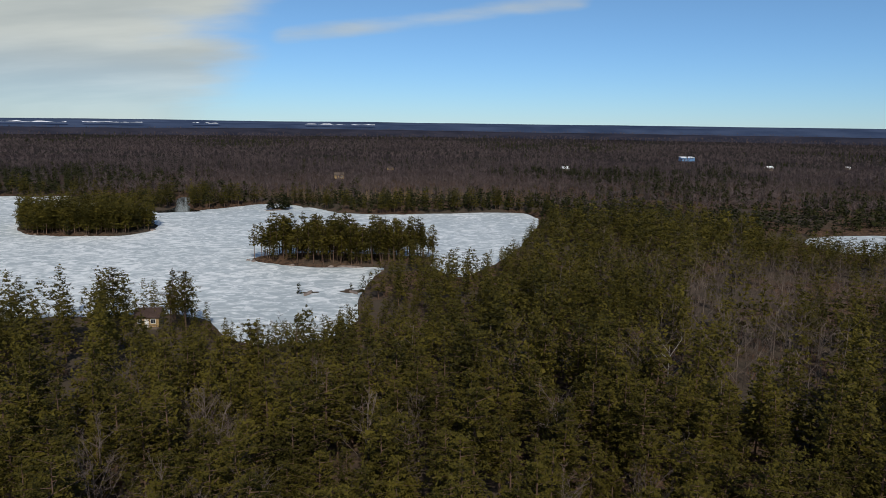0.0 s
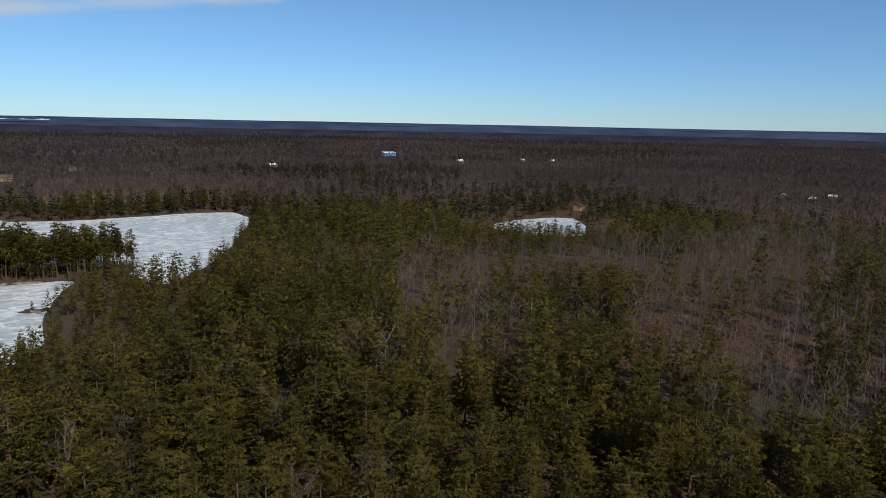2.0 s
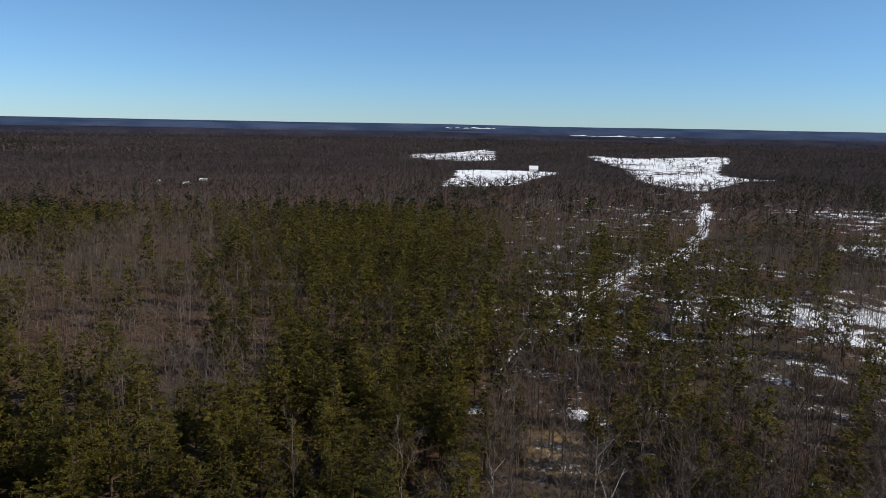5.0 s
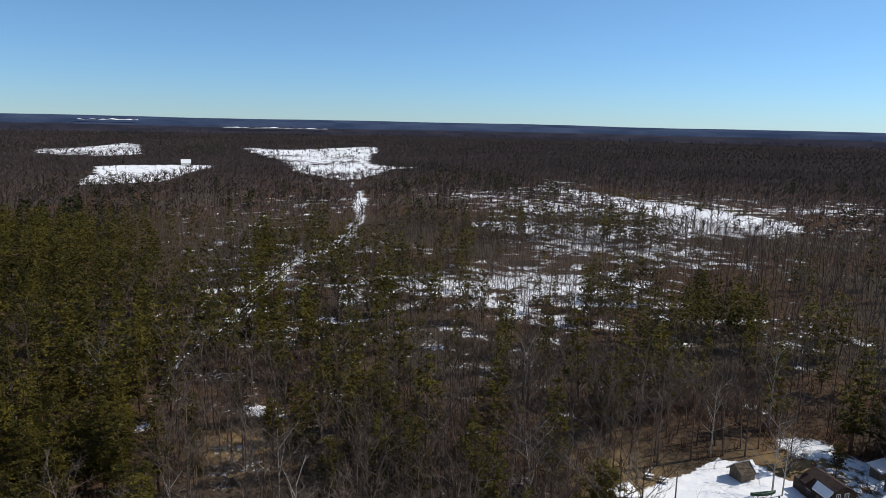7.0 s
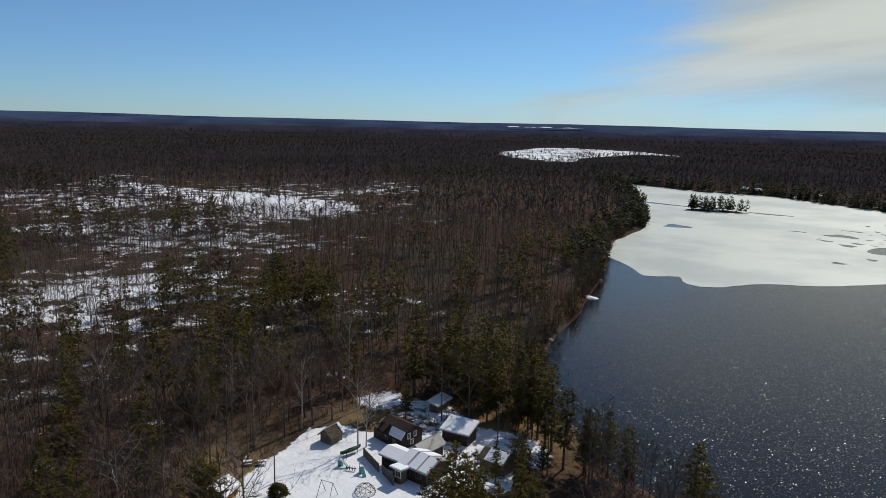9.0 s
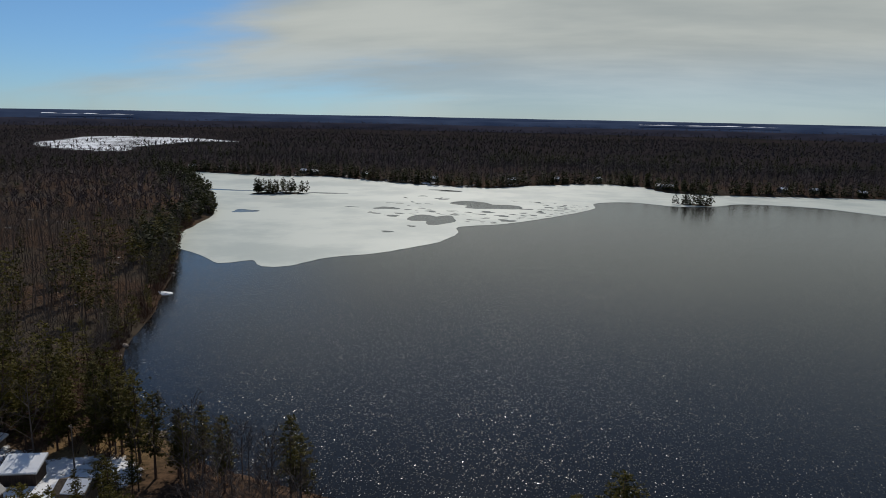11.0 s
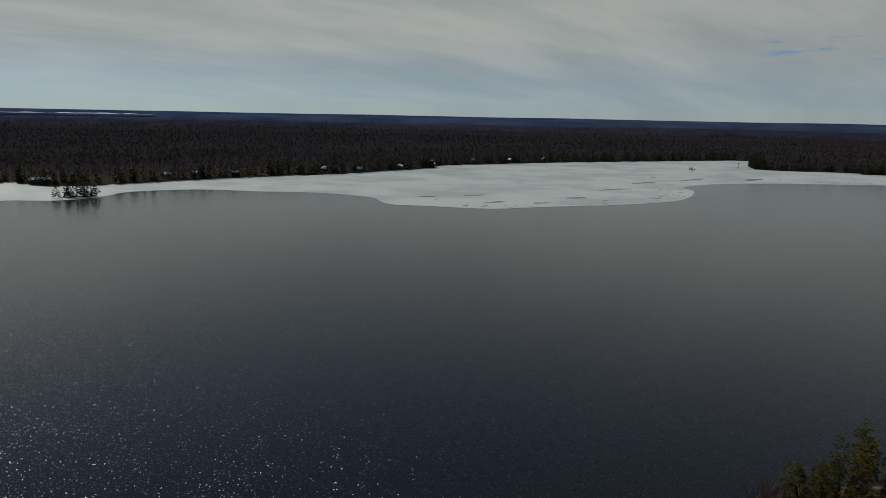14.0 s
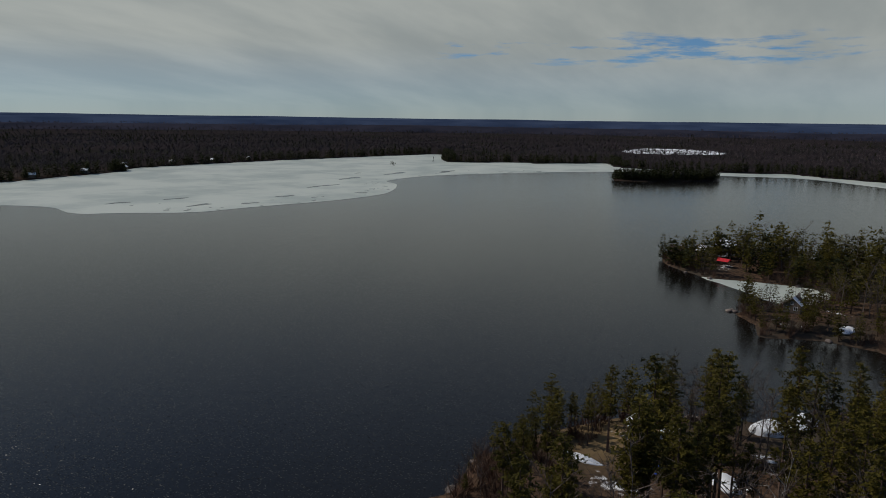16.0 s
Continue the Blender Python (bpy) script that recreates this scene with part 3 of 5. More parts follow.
tagged(sheet("water_south", [grown(SOUTH, 2.5)], 0.0, WATER), "dark open lake water with small wind ripples", "water", kind="structure")
tagged(sheet("water_north", [grown(NORTH, 2.5)], 0.0, ICE), "frozen lake of grey ice streaked with drifted snow", "ice", kind="structure")
tagged(sheet("water_pond", [grown(POND, 2.0)], 0.0, ICE), "small frozen pond among the pines", "ice", kind="structure")
tagged(sheet("water_pond_small", [grown(POND_B, 2.0)], 0.0, ICE), "tiny frozen pond beside bare trees", "ice", kind="structure")
OPEN_RIVER = smooth_loop(units(-215, 560, -195, 560, -168, 474, -160, 464, -178, 456, -192, 460), 5, 0.4, 70)
tagged(sheet("water_inlet", [OPEN_RIVER], 0.03, WATER), "open blue water where a stream enters the frozen lake", "water", kind="structure")


RUT = plain("rutted_earth", (0.045, 0.032, 0.024), (0.12, 0.085, 0.06), 1.2, 0.95, 0.1, 0.5)


def track_strip(line, half, seed):
    """A snowy woodland track with two dark wheel ruts."""
    line = np.array([p for p in line if 130 < np.hypot(*p) < 380])
    fine = np.vstack([line[i] + (line[i + 1] - line[i]) * t for i in range(len(line) - 1) for t in np.linspace(0, 1, 5)[:-1]])
    along = np.roll(fine, -2, 0) - np.roll(fine, 2, 0)
    along[:2], along[-2:] = along[2], along[-3]
    along /= np.linalg.norm(along, axis=1)[:, None] + 1e-9
    side = np.stack([along[:, 1], -along[:, 0]], -1)
    rng = np.random.RandomState(seed)
    cuts = np.array([-0.8, -0.3, 0.25, 0.75]) * half
    rows = []
    for c in cuts:
        p = fine + side * (c + rng.uniform(-0.09, 0.09, len(fine)))[:, None]
        rows.append(np.column_stack([p, height(p[:, 0], p[:, 1], land_distance(p[:, 0], p[:, 1])) + 0.06]))
    n = len(fine)
    i = np.arange(n * len(cuts)).reshape(len(cuts), n)
    q = np.stack([i[:-1, :-1], i[:-1, 1:], i[1:, 1:], i[1:, :-1]], -1)
    index = np.repeat([1, 0, 1], n - 1)
    tagged(new("track", raw_mesh("track", np.vstack(rows), q.reshape(-1, 4)[:, ::-1], [SNOW, RUT], index)), "snowy woodland track with two dark wheel ruts", "track", kind="structure")


track_strip(TRACKS[0], 1.0, 65)


def pool(cx, cy, w, h, seed):
    rng = np.random.RandomState(seed)
    n = 26
    t = np.linspace(0, 2 * np.pi, n, endpoint=False)
    k = 1 + 0.28 * np.sin(2 * t + rng.rand() * 6) + 0.2 * np.sin(3 * t + rng.rand() * 6) + 0.12 * np.sin(5 * t + rng.rand() * 6)
    return np.stack([cx + w * np.cos(t) * k, cy + h * np.sin(t) * k], -1) * K


EDGE_A = units(188, -284, 159, -266, 143, -253, 133, -262, 124, -252, 114, -256, 105, -276, 89, -291, 78, -307, 67, -329, 63, -358, 66, -378, 42, -399, 12, -445, -8, -488,
               -10, -520, -36, -536, -65, -523, -93, -531, -120, -556, -167, -551, -203, -518, -238, -491, -260, -447, -252, -405, -268, -385, -298, -352, -337, -342)
EDGE_B = units(-405, -322, -466, -322, -530, -355, -560, -385, -640, -382, -725, -333, -786, -288, -835, -232, -850, -128, -869, -54, -847, -14, -786, 40)
OUTER = units(-800, 75, -875, 44, -945, -60, -925, -250, -1000, -300, -920, -390, -870, -490, -1045, -610, -829, -680, -600, -712, -505, -712, -470, -680, -338, -652,
              -133, -632, -75, -640, -60, -680, -14, -690, 50, -650, 80, -620, 185, -635, 241, -662, 366, -660, 440, -660, 400, -612, 340, -550, 278, -463, 230, -384, 218, -359, 205, -312)
edge = smooth_loop(np.vstack([EDGE_A, EDGE_B]), 3.5, 0.35, 71, closed=False)
pools = [pool(*q, 80 + i) for i, q in enumerate((
    (66, -478, 24, 17), (86, -402, 12, 21), (275, -505, 20, 5), (206, -398, 6, 9), (196, -512, 14, 4), (110, -566, 15, 5),
    (-325, -378, 8, 4), (60, -445, 5, 4), (48, -430, 5, 3), (95, -436, 3.5, 4), (36, -468, 4, 3), (14, -468, 3, 2.5), (78, -428, 3, 2.5), (30, -440, 3, 2), (112, -420, 4, 2), (128, -470, 5, 2), (150, -440, 4, 2), (120, -520, 5, 2), (100, -350, 4, 2), (92, -372, 3, 2),
    (-300, -430, 8, 3), (-340, -420, 9, 3), (-400, -370, 10, 3), (-480, -400, 16, 4), (-560, -430, 16, 5), (-640, -430, 20, 5), (-700, -400, 18, 5)))]
rng = np.random.RandomState(90)
for i in range(130):
    a, b = rng.rand(2)
    cx, cy = 4 + 125 * a * a + 8 * b, -392 - 115 * b - 10 * a
    size = rng.choice([1.4, 2.2, 3.4, 5.0])
    if all(np.hypot(cx * K - p[:, 0].mean(), cy * K - p[:, 1].mean()) > np.ptp(p[:, 0]) * 0.75 + 1.4 * size for p in pools) and inside_distance(np.vstack([edge, OUTER]), np.array([cx * K]), np.array([cy * K]))[0] > 5:
        pools.append(pool(cx, cy, size * 1.3, size * 1.5, 200 + i))
spots = []
rng = np.random.RandomState(91)
outer = np.vstack([edge, OUTER])
east = np.arange(2600) % 3 > 0
u, v, w = rng.rand(3, 2600)
cx = np.where(east, -8 + 140 * u, -780 + 490 * u)
cy = np.where(east, -385 - 120 * v - 20 * u, -480 + 220 * v)
size = np.where(east, 0.8 + 2.8 * w ** 2.5, 0.8 + 3.2 * w ** 3)
spare = inside_distance(outer, cx * K, cy * K) > 2.5 * size
spare &= rng.rand(2600) < np.exp(-line_distance(edge, cx * K, cy * K) / np.where(east, 26.0, 16.0))
for p in pools:
    spare &= np.hypot(cx * K - p[:, 0].mean(), cy * K - p[:, 1].mean()) > np.ptp(p[:, 0]) * 0.62 + 1.7 * size
for c in np.stack([cx, cy, size], -1)[spare]:
    if all(np.hypot(c[0] - q[0], c[1] - q[1]) > 2.2 * (c[2] + q[2]) for q in spots):
        spots.append(tuple(c))
melt = bmesh.new()
for i, (cx, cy, size) in enumerate(spots):
    melt.faces.new([melt.verts.new((p[0], p[1], 0.078)) for p in pool(cx, cy, size * 1.7, size, 900 + i)[::2]])
bmesh.ops.recalc_face_normals(melt, faces=melt.faces)
tagged(part("melt_holes", melt, WATER, None), "scattered small dark melt holes in rotting ice", "melt holes", kind="stuff")
ice = sheet("ice_sheet", [np.vstack([edge, OUTER])] + pools, 0.07, WHITE_ICE, 0.12)
tagged(ice, "thin white rotting ice sheet with dark melt holes", "ice", kind="structure")


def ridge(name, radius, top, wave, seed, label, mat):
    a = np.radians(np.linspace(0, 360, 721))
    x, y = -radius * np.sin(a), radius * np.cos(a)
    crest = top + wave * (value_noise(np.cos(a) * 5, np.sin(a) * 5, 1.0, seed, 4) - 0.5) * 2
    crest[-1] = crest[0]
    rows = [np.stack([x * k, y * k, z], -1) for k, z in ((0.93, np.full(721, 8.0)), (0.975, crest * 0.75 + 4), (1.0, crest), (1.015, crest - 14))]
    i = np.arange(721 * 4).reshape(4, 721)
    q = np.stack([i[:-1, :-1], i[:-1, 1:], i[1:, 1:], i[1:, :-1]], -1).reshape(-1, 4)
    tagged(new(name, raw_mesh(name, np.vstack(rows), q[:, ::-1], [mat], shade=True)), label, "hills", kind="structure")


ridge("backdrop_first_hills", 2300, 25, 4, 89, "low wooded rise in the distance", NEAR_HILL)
ridge("backdrop_near_hills", 2900, 40, 3.6, 90, "low wooded ridge far off, coloured blue for distance haze", FAR_HILL)
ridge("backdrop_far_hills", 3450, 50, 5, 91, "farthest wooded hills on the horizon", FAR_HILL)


def far_clearing(name, az0, az1, radius, z, deep, seed):
    """A narrow snowy clearing on a far hillside."""
    n = 24
    a = np.radians(np.linspace(az0, az1, n))
    w = deep * np.maximum(0.02, 2.6 * value_noise(np.arange(n) * 0.6, np.arange(n) * 0.0, 1.0, seed, 3) - 0.9)
    z = z + 3 * value_noise(np.arange(n) * 0.3, np.arange(n) * 0.0 + 7, 1.0, seed, 2)
    low = np.stack([-np.sin(a) * radius, np.cos(a) * radius, z], -1)
    top = np.stack([-np.sin(a) * radius * 1.004, np.cos(a) * radius * 1.004, z + w], -1)
    i = np.arange(n - 1)
    q = np.stack([i, i + 1, i + n + 1, i + n], -1)
    tagged(new(name, raw_mesh(name, np.vstack([low, top]), q, [SNOW])), "snowy clearing on a far hillside", "field", kind="structure")


for k, (b0, b1, rad, zz, ww) in enumerate(((33, 28, 2790, 36, 3.6), (27, 23, 2790, 37, 3), (19.5, 17.5, 2790, 37, 3), (11, 5.5, 2790, 38, 3.6), (-184, -194, 2800, 34, 3), (-72, -76, 2790, 35.5, 3), (-82, -90, 2200, 22, 3.6), (-139, -145, 2790, 34, 3))):
    far_clearing("backdrop_clearing_%d" % k, b0, b1, rad, zz, ww, 95 + k)

# ---- trees ----


def tri_rods(a, b, ra, rb, sides=3):
    """Open tapered rods between points a and b (arrays): vertices and triangles."""
    a, b = np.atleast_2d(a), np.atleast_2d(b)
    d = b - a
    d = d / (np.linalg.norm(d, axis=1)[:, None] + 1e-9)
    ref = np.where(np.abs(d[:, 2:3]) > 0.9, [[1.0, 0, 0]], [[0, 0, 1.0]])
    u = np.cross(d, ref)
    u /= np.linalg.norm(u, axis=1)[:, None] + 1e-9
    v = np.cross(d, u)
    t = np.linspace(0, 2 * np.pi, sides, endpoint=False)
    ring = u[:, None] * np.cos(t)[None, :, None] + v[:, None] * np.sin(t)[None, :, None]
    ra, rb = np.broadcast_to(ra, len(a)), np.broadcast_to(rb, len(a))
    verts = np.concatenate([a[:, None] + ring * ra[:, None, None], b[:, None] + ring * rb[:, None, None]], 1)
    base = np.arange(len(a))[:, None] * 2 * sides
    f = []
    for k in range(sides):
        m = (k + 1) % sides
        f += [[k, m, sides + m], [k, sides + m, sides + k]]
    faces = (base[:, :, None] + np.array(f)[None]).reshape(-1, 3)
    return verts.reshape(-1, 3), faces


def slivers(a, b, w, rng, face=None):
    """Single thin triangles from a to b."""
    side = rng.normal(size=a.shape)
    d = b - a
    side = np.cross(d, side if face is None else side * 0.3 + face)
    side /= np.linalg.norm(side, axis=1)[:, None] + 1e-9
    w = np.broadcast_to(w, len(a))[:, None]
    verts = np.stack([a - side * w / 2, a + side * w / 2, b], 1).reshape(-1, 3)
    return verts, np.arange(len(verts)).reshape(-1, 3)


def tufts(c, out, size, width, count, rng):
    """Sprays of needles: pointed triangles that spread from each centre, outward and a little up."""
    n = len(c)
    d = rng.normal(size=(n, count, 3)) * (1.0, 1.0, 0.42) + out[:, None] * 0.3 + (0, 0, 0.22)
    d /= np.linalg.norm(d, axis=2)[:, :, None]
    ln = np.broadcast_to(size, n)[:, None, None] * rng.uniform(0.6, 1.25, (n, count, 1))
    base = c[:, None] - d * ln * 0.45 + rng.normal(size=(n, count, 3)) * (0.42, 0.42, 0.2) * ln
    flat = np.cross(d, rng.normal(size=(n, count, 3)) * 0.28 + (0, 0, 1.0) - out[:, None] * 0.35)
    flat /= np.linalg.norm(flat, axis=2)[:, :, None] + 1e-9
    w = flat * ln * width
    verts = np.stack([base + w, base + d * ln * 1.05, base - w], 2).reshape(-1, 3)
    return verts, np.arange(len(verts)).reshape(-1, 3)


def merged(pieces):
    """Joins (vertices, faces, material index) pieces."""
    vs, fs, ms, k = [], [], [], 0
    for v, f, m in pieces:
        vs.append(v), fs.append(f + k), ms.append(np.full(len(f), m))
        k += len(v)
    return np.vstack(vs), np.vstack(fs), np.concatenate(ms)


def pine_shape(seed, h=16.0, wide=2.9, low=0.32, levels=19, per=6, sprays=3, count=6, size=0.62, width=0.20, sides=6, slim=1.7, droop=0.06, core=3):
    """A pine in pieces: trunk with boughs, and crown of needle sprays."""
    rng = np.random.RandomState(seed)
    lean = rng.uniform(-0.25, 0.25, 2)
    nodes = np.array([[lean[0] * t * t, lean[1] * t * t, h * t] for t in (0, 0.3, 0.6, 0.85, 1.0)])
    rad = h * 0.0125 * np.array([1.25, 0.9, 0.6, 0.28, 0.06])
    trunk = [(*tri_rods(nodes[i:i + 1], nodes[i + 1:i + 2], rad[i], rad[i + 1], sides), 0) for i in range(4)]
    cs, outs, sizes, b0, b1 = [], [], [], [], []
    for i in range(levels):
        t = low + (1 - low) * (i + rng.uniform(-0.3, 0.3)) / levels
        s = (t - low) / (1 - low)
        reach = wide * (max(0.0, 1 - s) ** (1 / slim)) * (0.62 + 0.38 * min(1.0, s * 3)) * rng.uniform(0.72, 1.2) + 0.3
        turn = rng.uniform(0, 6.28)
        for k in range(max(3, int(round(per * (0.6 + 0.4 * (1 - s)))))):
            a = turn + k * 6.283 / per + rng.uniform(-0.4, 0.4)
            ln = reach * rng.uniform(0.5, 1.2)
            d = np.array([math.cos(a), math.sin(a), rng.uniform(-droop, 0.2) + 0.3 * s])
            foot = np.array([lean[0] * t * t, lean[1] * t * t, h * t])
            if k % 2 == 0:
                b0.append(foot), b1.append(foot + d * ln)
            for j in range(sprays):
                f = 0.35 + 0.65 * (j + 1.0) / sprays if sprays > 1 else 0.85
                p = foot + d * ln * f + rng.normal(size=3) * (0.15, 0.15, 0.06) * ln * f
                cs.append(p), outs.append(d), sizes.append(size * (0.7 + 0.45 * (1 - s)) * (1.0 if f > 0.9 else 0.9))
    cs.append(np.array([lean[0], lean[1], h])), outs.append(np.array([0, 0, 1.0])), sizes.append(size * 0.7)
    boughs = (*tri_rods(np.array(b0), np.array(b1), 0.045 * wide / 3, 0.012), 0)
    outer = tufts(np.array(cs), np.array(outs), np.array(sizes), width, count, rng)
    feet, tips = np.array(b0), np.array(b1)
    inner = tufts(feet + (tips - feet) * rng.uniform(0.15, 0.5, (len(feet), 1)), tips - feet, np.linalg.norm(tips - feet, axis=1) * 0.22 + 0.35, 0.36, core, rng)
    v, f, _ = merged([(*outer, 1), (*inner, 1)])
    return trunk + [boughs], (v, f, 1)


def bare_shape(seed, h=14.0, limbs=10, subs=4, twigs=5, fine=2, sides=5, spread=0.36, thick=1.0, fuzz=1.0):
    """A leafless broadleaf tree in pieces: trunk and limbs, and twigs."""
    rng = np.random.RandomState(seed)
    bend = rng.uniform(-0.5, 0.5, 2)
    at = lambda t: np.array([bend[0] * t * t, bend[1] * math.sin(2 * t), h * t])
    ts = (0, 0.25, 0.5, 0.75, 0.95)
    rad = h * 0.0105 * thick * np.array([1.15, 0.85, 0.6, 0.35, 0.1])
    wood = [(*tri_rods(at(ts[i])[None], at(ts[i + 1])[None], rad[i], rad[i + 1], sides), 0) for i in range(4)]
    l0, l1, s0, s1, t0, t1, f0, f1 = ([] for _ in range(8))
    for i in range(limbs):
        t = 0.28 + 0.6 * (i + rng.rand()) / limbs
        a = i * 2.4 + rng.uniform(-0.5, 0.5)
        ln = h * spread * (1.15 - 0.75 * t) * rng.uniform(0.75, 1.2)
        d = np.array([math.cos(a) * 0.8, math.sin(a) * 0.8, rng.uniform(0.55, 1.1)])
        foot = at(t)
        tip = foot + d * ln
        l0.append(foot), l1.append(tip)
        for k in range(subs):
            f = 0.35 + 0.65 * (k + rng.rand()) / subs
            p = foot + (tip - foot) * f
            e = d * 0.7 + rng.normal(size=3) * 0.55 + (0, 0, 0.25)
            q = p + e * ln * 0.42 * rng.uniform(0.6, 1.1)
            s0.append(p), s1.append(q)
            for m in range(twigs):
                u = p + (q - p) * (0.25 + 0.75 * rng.rand())
                g = u + (e * 0.6 + rng.normal(size=3) * 0.6 + (0, 0, 0.2)) * ln * 0.24
                t0.append(u), t1.append(g)
                for _ in range(fine):
                    w = u + (g - u) * rng.rand()
                    f0.append(w), f1.append(w + (rng.normal(size=3) * 0.55 + (g - u) * 0.5 + (0, 0, 0.2)) * h * 0.035)
    wood.append((*tri_rods(np.array(l0), np.array(l1), h * 0.0042 * thick, h * 0.0016), 0))
    def outward(p, q):
        m = (np.array(p) + np.array(q)) / 2 * (1, 1, 0) + (0, 0, h * 0.03)
        return m / (np.linalg.norm(m, axis=1)[:, None] + 1e-9)

    wood.append((*slivers(np.array(s0), np.array(s1), h * 0.0046, rng, outward(s0, s1)), 0))
    tw = [(*slivers(np.array(t0), np.array(t1), h * 0.0034 * fuzz, rng, outward(t0, t1)), 0)]
    if fine:
        tw.append((*slivers(np.array(f0), np.array(f1), h * 0.0028, rng, outward(f0, f1)), 0))
    return wood, tw


def far_bare(seed, h=12.0, n=16, w=0.16):
    rng = np.random.RandomState(seed)
    a = np.zeros((n, 3))
    a[:, 2] = h * rng.uniform(0.35, 0.7, n)
    a[:1, 2] = 0
    d = rng.normal(size=(n, 3)) * (0.20, 0.20, 0.10) + (0, 0, 0.24)
    b = a + d * h
    b[:1] = rng.normal(size=(1, 3)) * 0.6 + (0, 0, h * 0.85)
    ww = np.full(n, w)
    ww[:1] = min(w, 0.34)
    mid = (a + b) / 2 * (1, 1, 0) + (0, 0, h * 0.05)
    return [(*slivers(a, b, ww, rng, mid / (np.linalg.norm(mid, axis=1)[:, None] + 1e-9)), 0)]


def far_clump(seed, h=11.0, n=7, w=2.4):
    """An evergreen far off: a few broad overlapping sprays round a stem."""
    rng = np.random.RandomState(seed)
    t = rng.uniform(0, 6.283, n)
    foot = np.linspace(0.1, 0.62, n) * h
    wide = 0.17 * h * (1.15 - foot / h)
    a = np.stack([np.cos(t) * wide, np.sin(t) * wide, foot], -1)
    b = a * (0.25, 0.25, 1) + np.stack([rng.normal(size=n) * 0.3, rng.normal(size=n) * 0.3, h * rng.uniform(0.26, 0.40, n)], -1)
    face = np.stack([np.cos(t), np.sin(t), np.full(n, 0.4)], -1)
    v, f = slivers(a, b, w * (1.2 - 0.6 * foot / h), rng, face)
    return [(v, f, 1)]


def placed(shapes, x, y, z, scale, turn, pick):
    """All trees of a wood in one set of arrays; shapes are (vertices, faces, material index)."""
    V, F, M, k = [], [], [], 0
    for s, (v, f, m) in enumerate(shapes):
        w = np.where(pick == s)[0]
        if not len(w):
            continue
        c, q, sc = np.cos(turn[w])[:, None], np.sin(turn[w])[:, None], scale[w][:, None]
        tip = np.random.RandomState(s + len(w)).normal(size=(2, len(w), 1)) * 0.045
        px = (v[None, :, 0] * c - v[None, :, 1] * q + v[None, :, 2] * tip[0]) * sc + x[w][:, None]
        py = (v[None, :, 0] * q + v[None, :, 1] * c + v[None, :, 2] * tip[1]) * sc + y[w][:, None]
        pz = v[None, :, 2] * sc + z[w][:, None]
        V.append(np.stack([px, py, pz], -1).reshape(-1, 3))
        F.append((f[None] + (np.arange(len(w)) * len(v))[:, None, None] + k).reshape(-1, 3))
        M.append(np.tile(m, len(w)))
        k += len(w) * len(v)
    return np.vstack(V), np.vstack(F), np.concatenate(M)


def woods(name, shapes, x, y, z, scale, mats, label, category, seed):
    if not len(x):
        return
    rng = np.random.RandomState(seed)
    v, f, m = placed(shapes, x, y, z, scale, rng.uniform(0, 6.283, len(x)), rng.randint(0, len(shapes), len(x)))
    tagged(new(name, raw_mesh(name, v, f, mats, m)), label, category, kind="stuff")


def scatter(r0, r1, step, seed, az0=-330.0, az1=36.0):
    """Jittered places between two circles, within the directions given."""
    rng = np.random.RandomState(seed)
    n = int(2 * r1 / step)
    i, j = np.meshgrid(np.arange(n), np.arange(n))
    x = (i.ravel() + rng.uniform(-0.45, 0.45, n * n)) * step - r1
    y = (j.ravel() + rng.uniform(-0.45, 0.45, n * n)) * step - r1
    r = np.hypot(x, y)
    a = azimuth(x, y)
    keep = (r >= r0) & (r < r1) & (a > az0) & (a < az1)
    return x[keep], y[keep], rng


def grove(r0, r1, step, seed, thin=1.0):
    """Tree places with their ground height and the evergreens among them."""
    x, y, rng = scatter(r0, r1, step, seed)
    d = land_distance(x, y)
    share = pine_share(x, y, d)
    gap = value_noise(x, y, 0.03, 21)
    thick, high = stand(x, y, d)
    keep = (d > 0.5) & (rng.rand(len(x)) > openness(x, y)) & (rng.rand(len(x)) < thin * thick * (0.75 + 0.5 * gap) * (1.0 - 0.50 * share))
    x, y, d, share, high = x[keep], y[keep], d[keep], share[keep], high[keep]
    green = rng.rand(len(x)) < share
    tall = (0.72 + 0.42 * value_noise(x, y, 0.02, 22)) * rng.uniform(0.68, 1.18, len(x)) * (0.78 + 0.22 * ramp(d, 0, 25)) * high
    return x, y, height(x, y, d), green, tall, rng


PINES = [pine_shape(200 + i, 15.0 + i % 2, 3.0 + 0.5 * (i % 3), (0.22, 0.3, 0.4)[i % 3], 16, 6, 4, 8, 0.50, 0.25, slim=1.5 + 0.3 * (i % 3)) for i in range(6)]
BARES = [bare_shape(220 + i, 13.0 + i % 3) for i in range(6)]
near_pine = [merged(q[0] + [q[1]]) for q in (pine_shape(240 + i, 15.5, 3.3, 0.22, 12, 6, 3, 5, 0.74, 0.30, 4) for i in range(4))]
near_bare = [merged(sum(bare_shape(250 + i, 13.5, 7, 4, 4, 1, 4), [])) for i in range(5)]
mid_pine = [merged(q[0][:1] + [q[1]]) for q in (pine_shape(260 + i, 15.0, 3.0, 0.22, 11, 5, 2, 5, 0.78, 0.33, 3) for i in range(5))]
soft_pine = [merged(q[0][:1] + [q[1]]) for q in (pine_shape(265 + i, 14.5, 2.9, 0.2, 9, 4, 2, 3, 1.1, 0.36, 3, core=2) for i in range(4))]
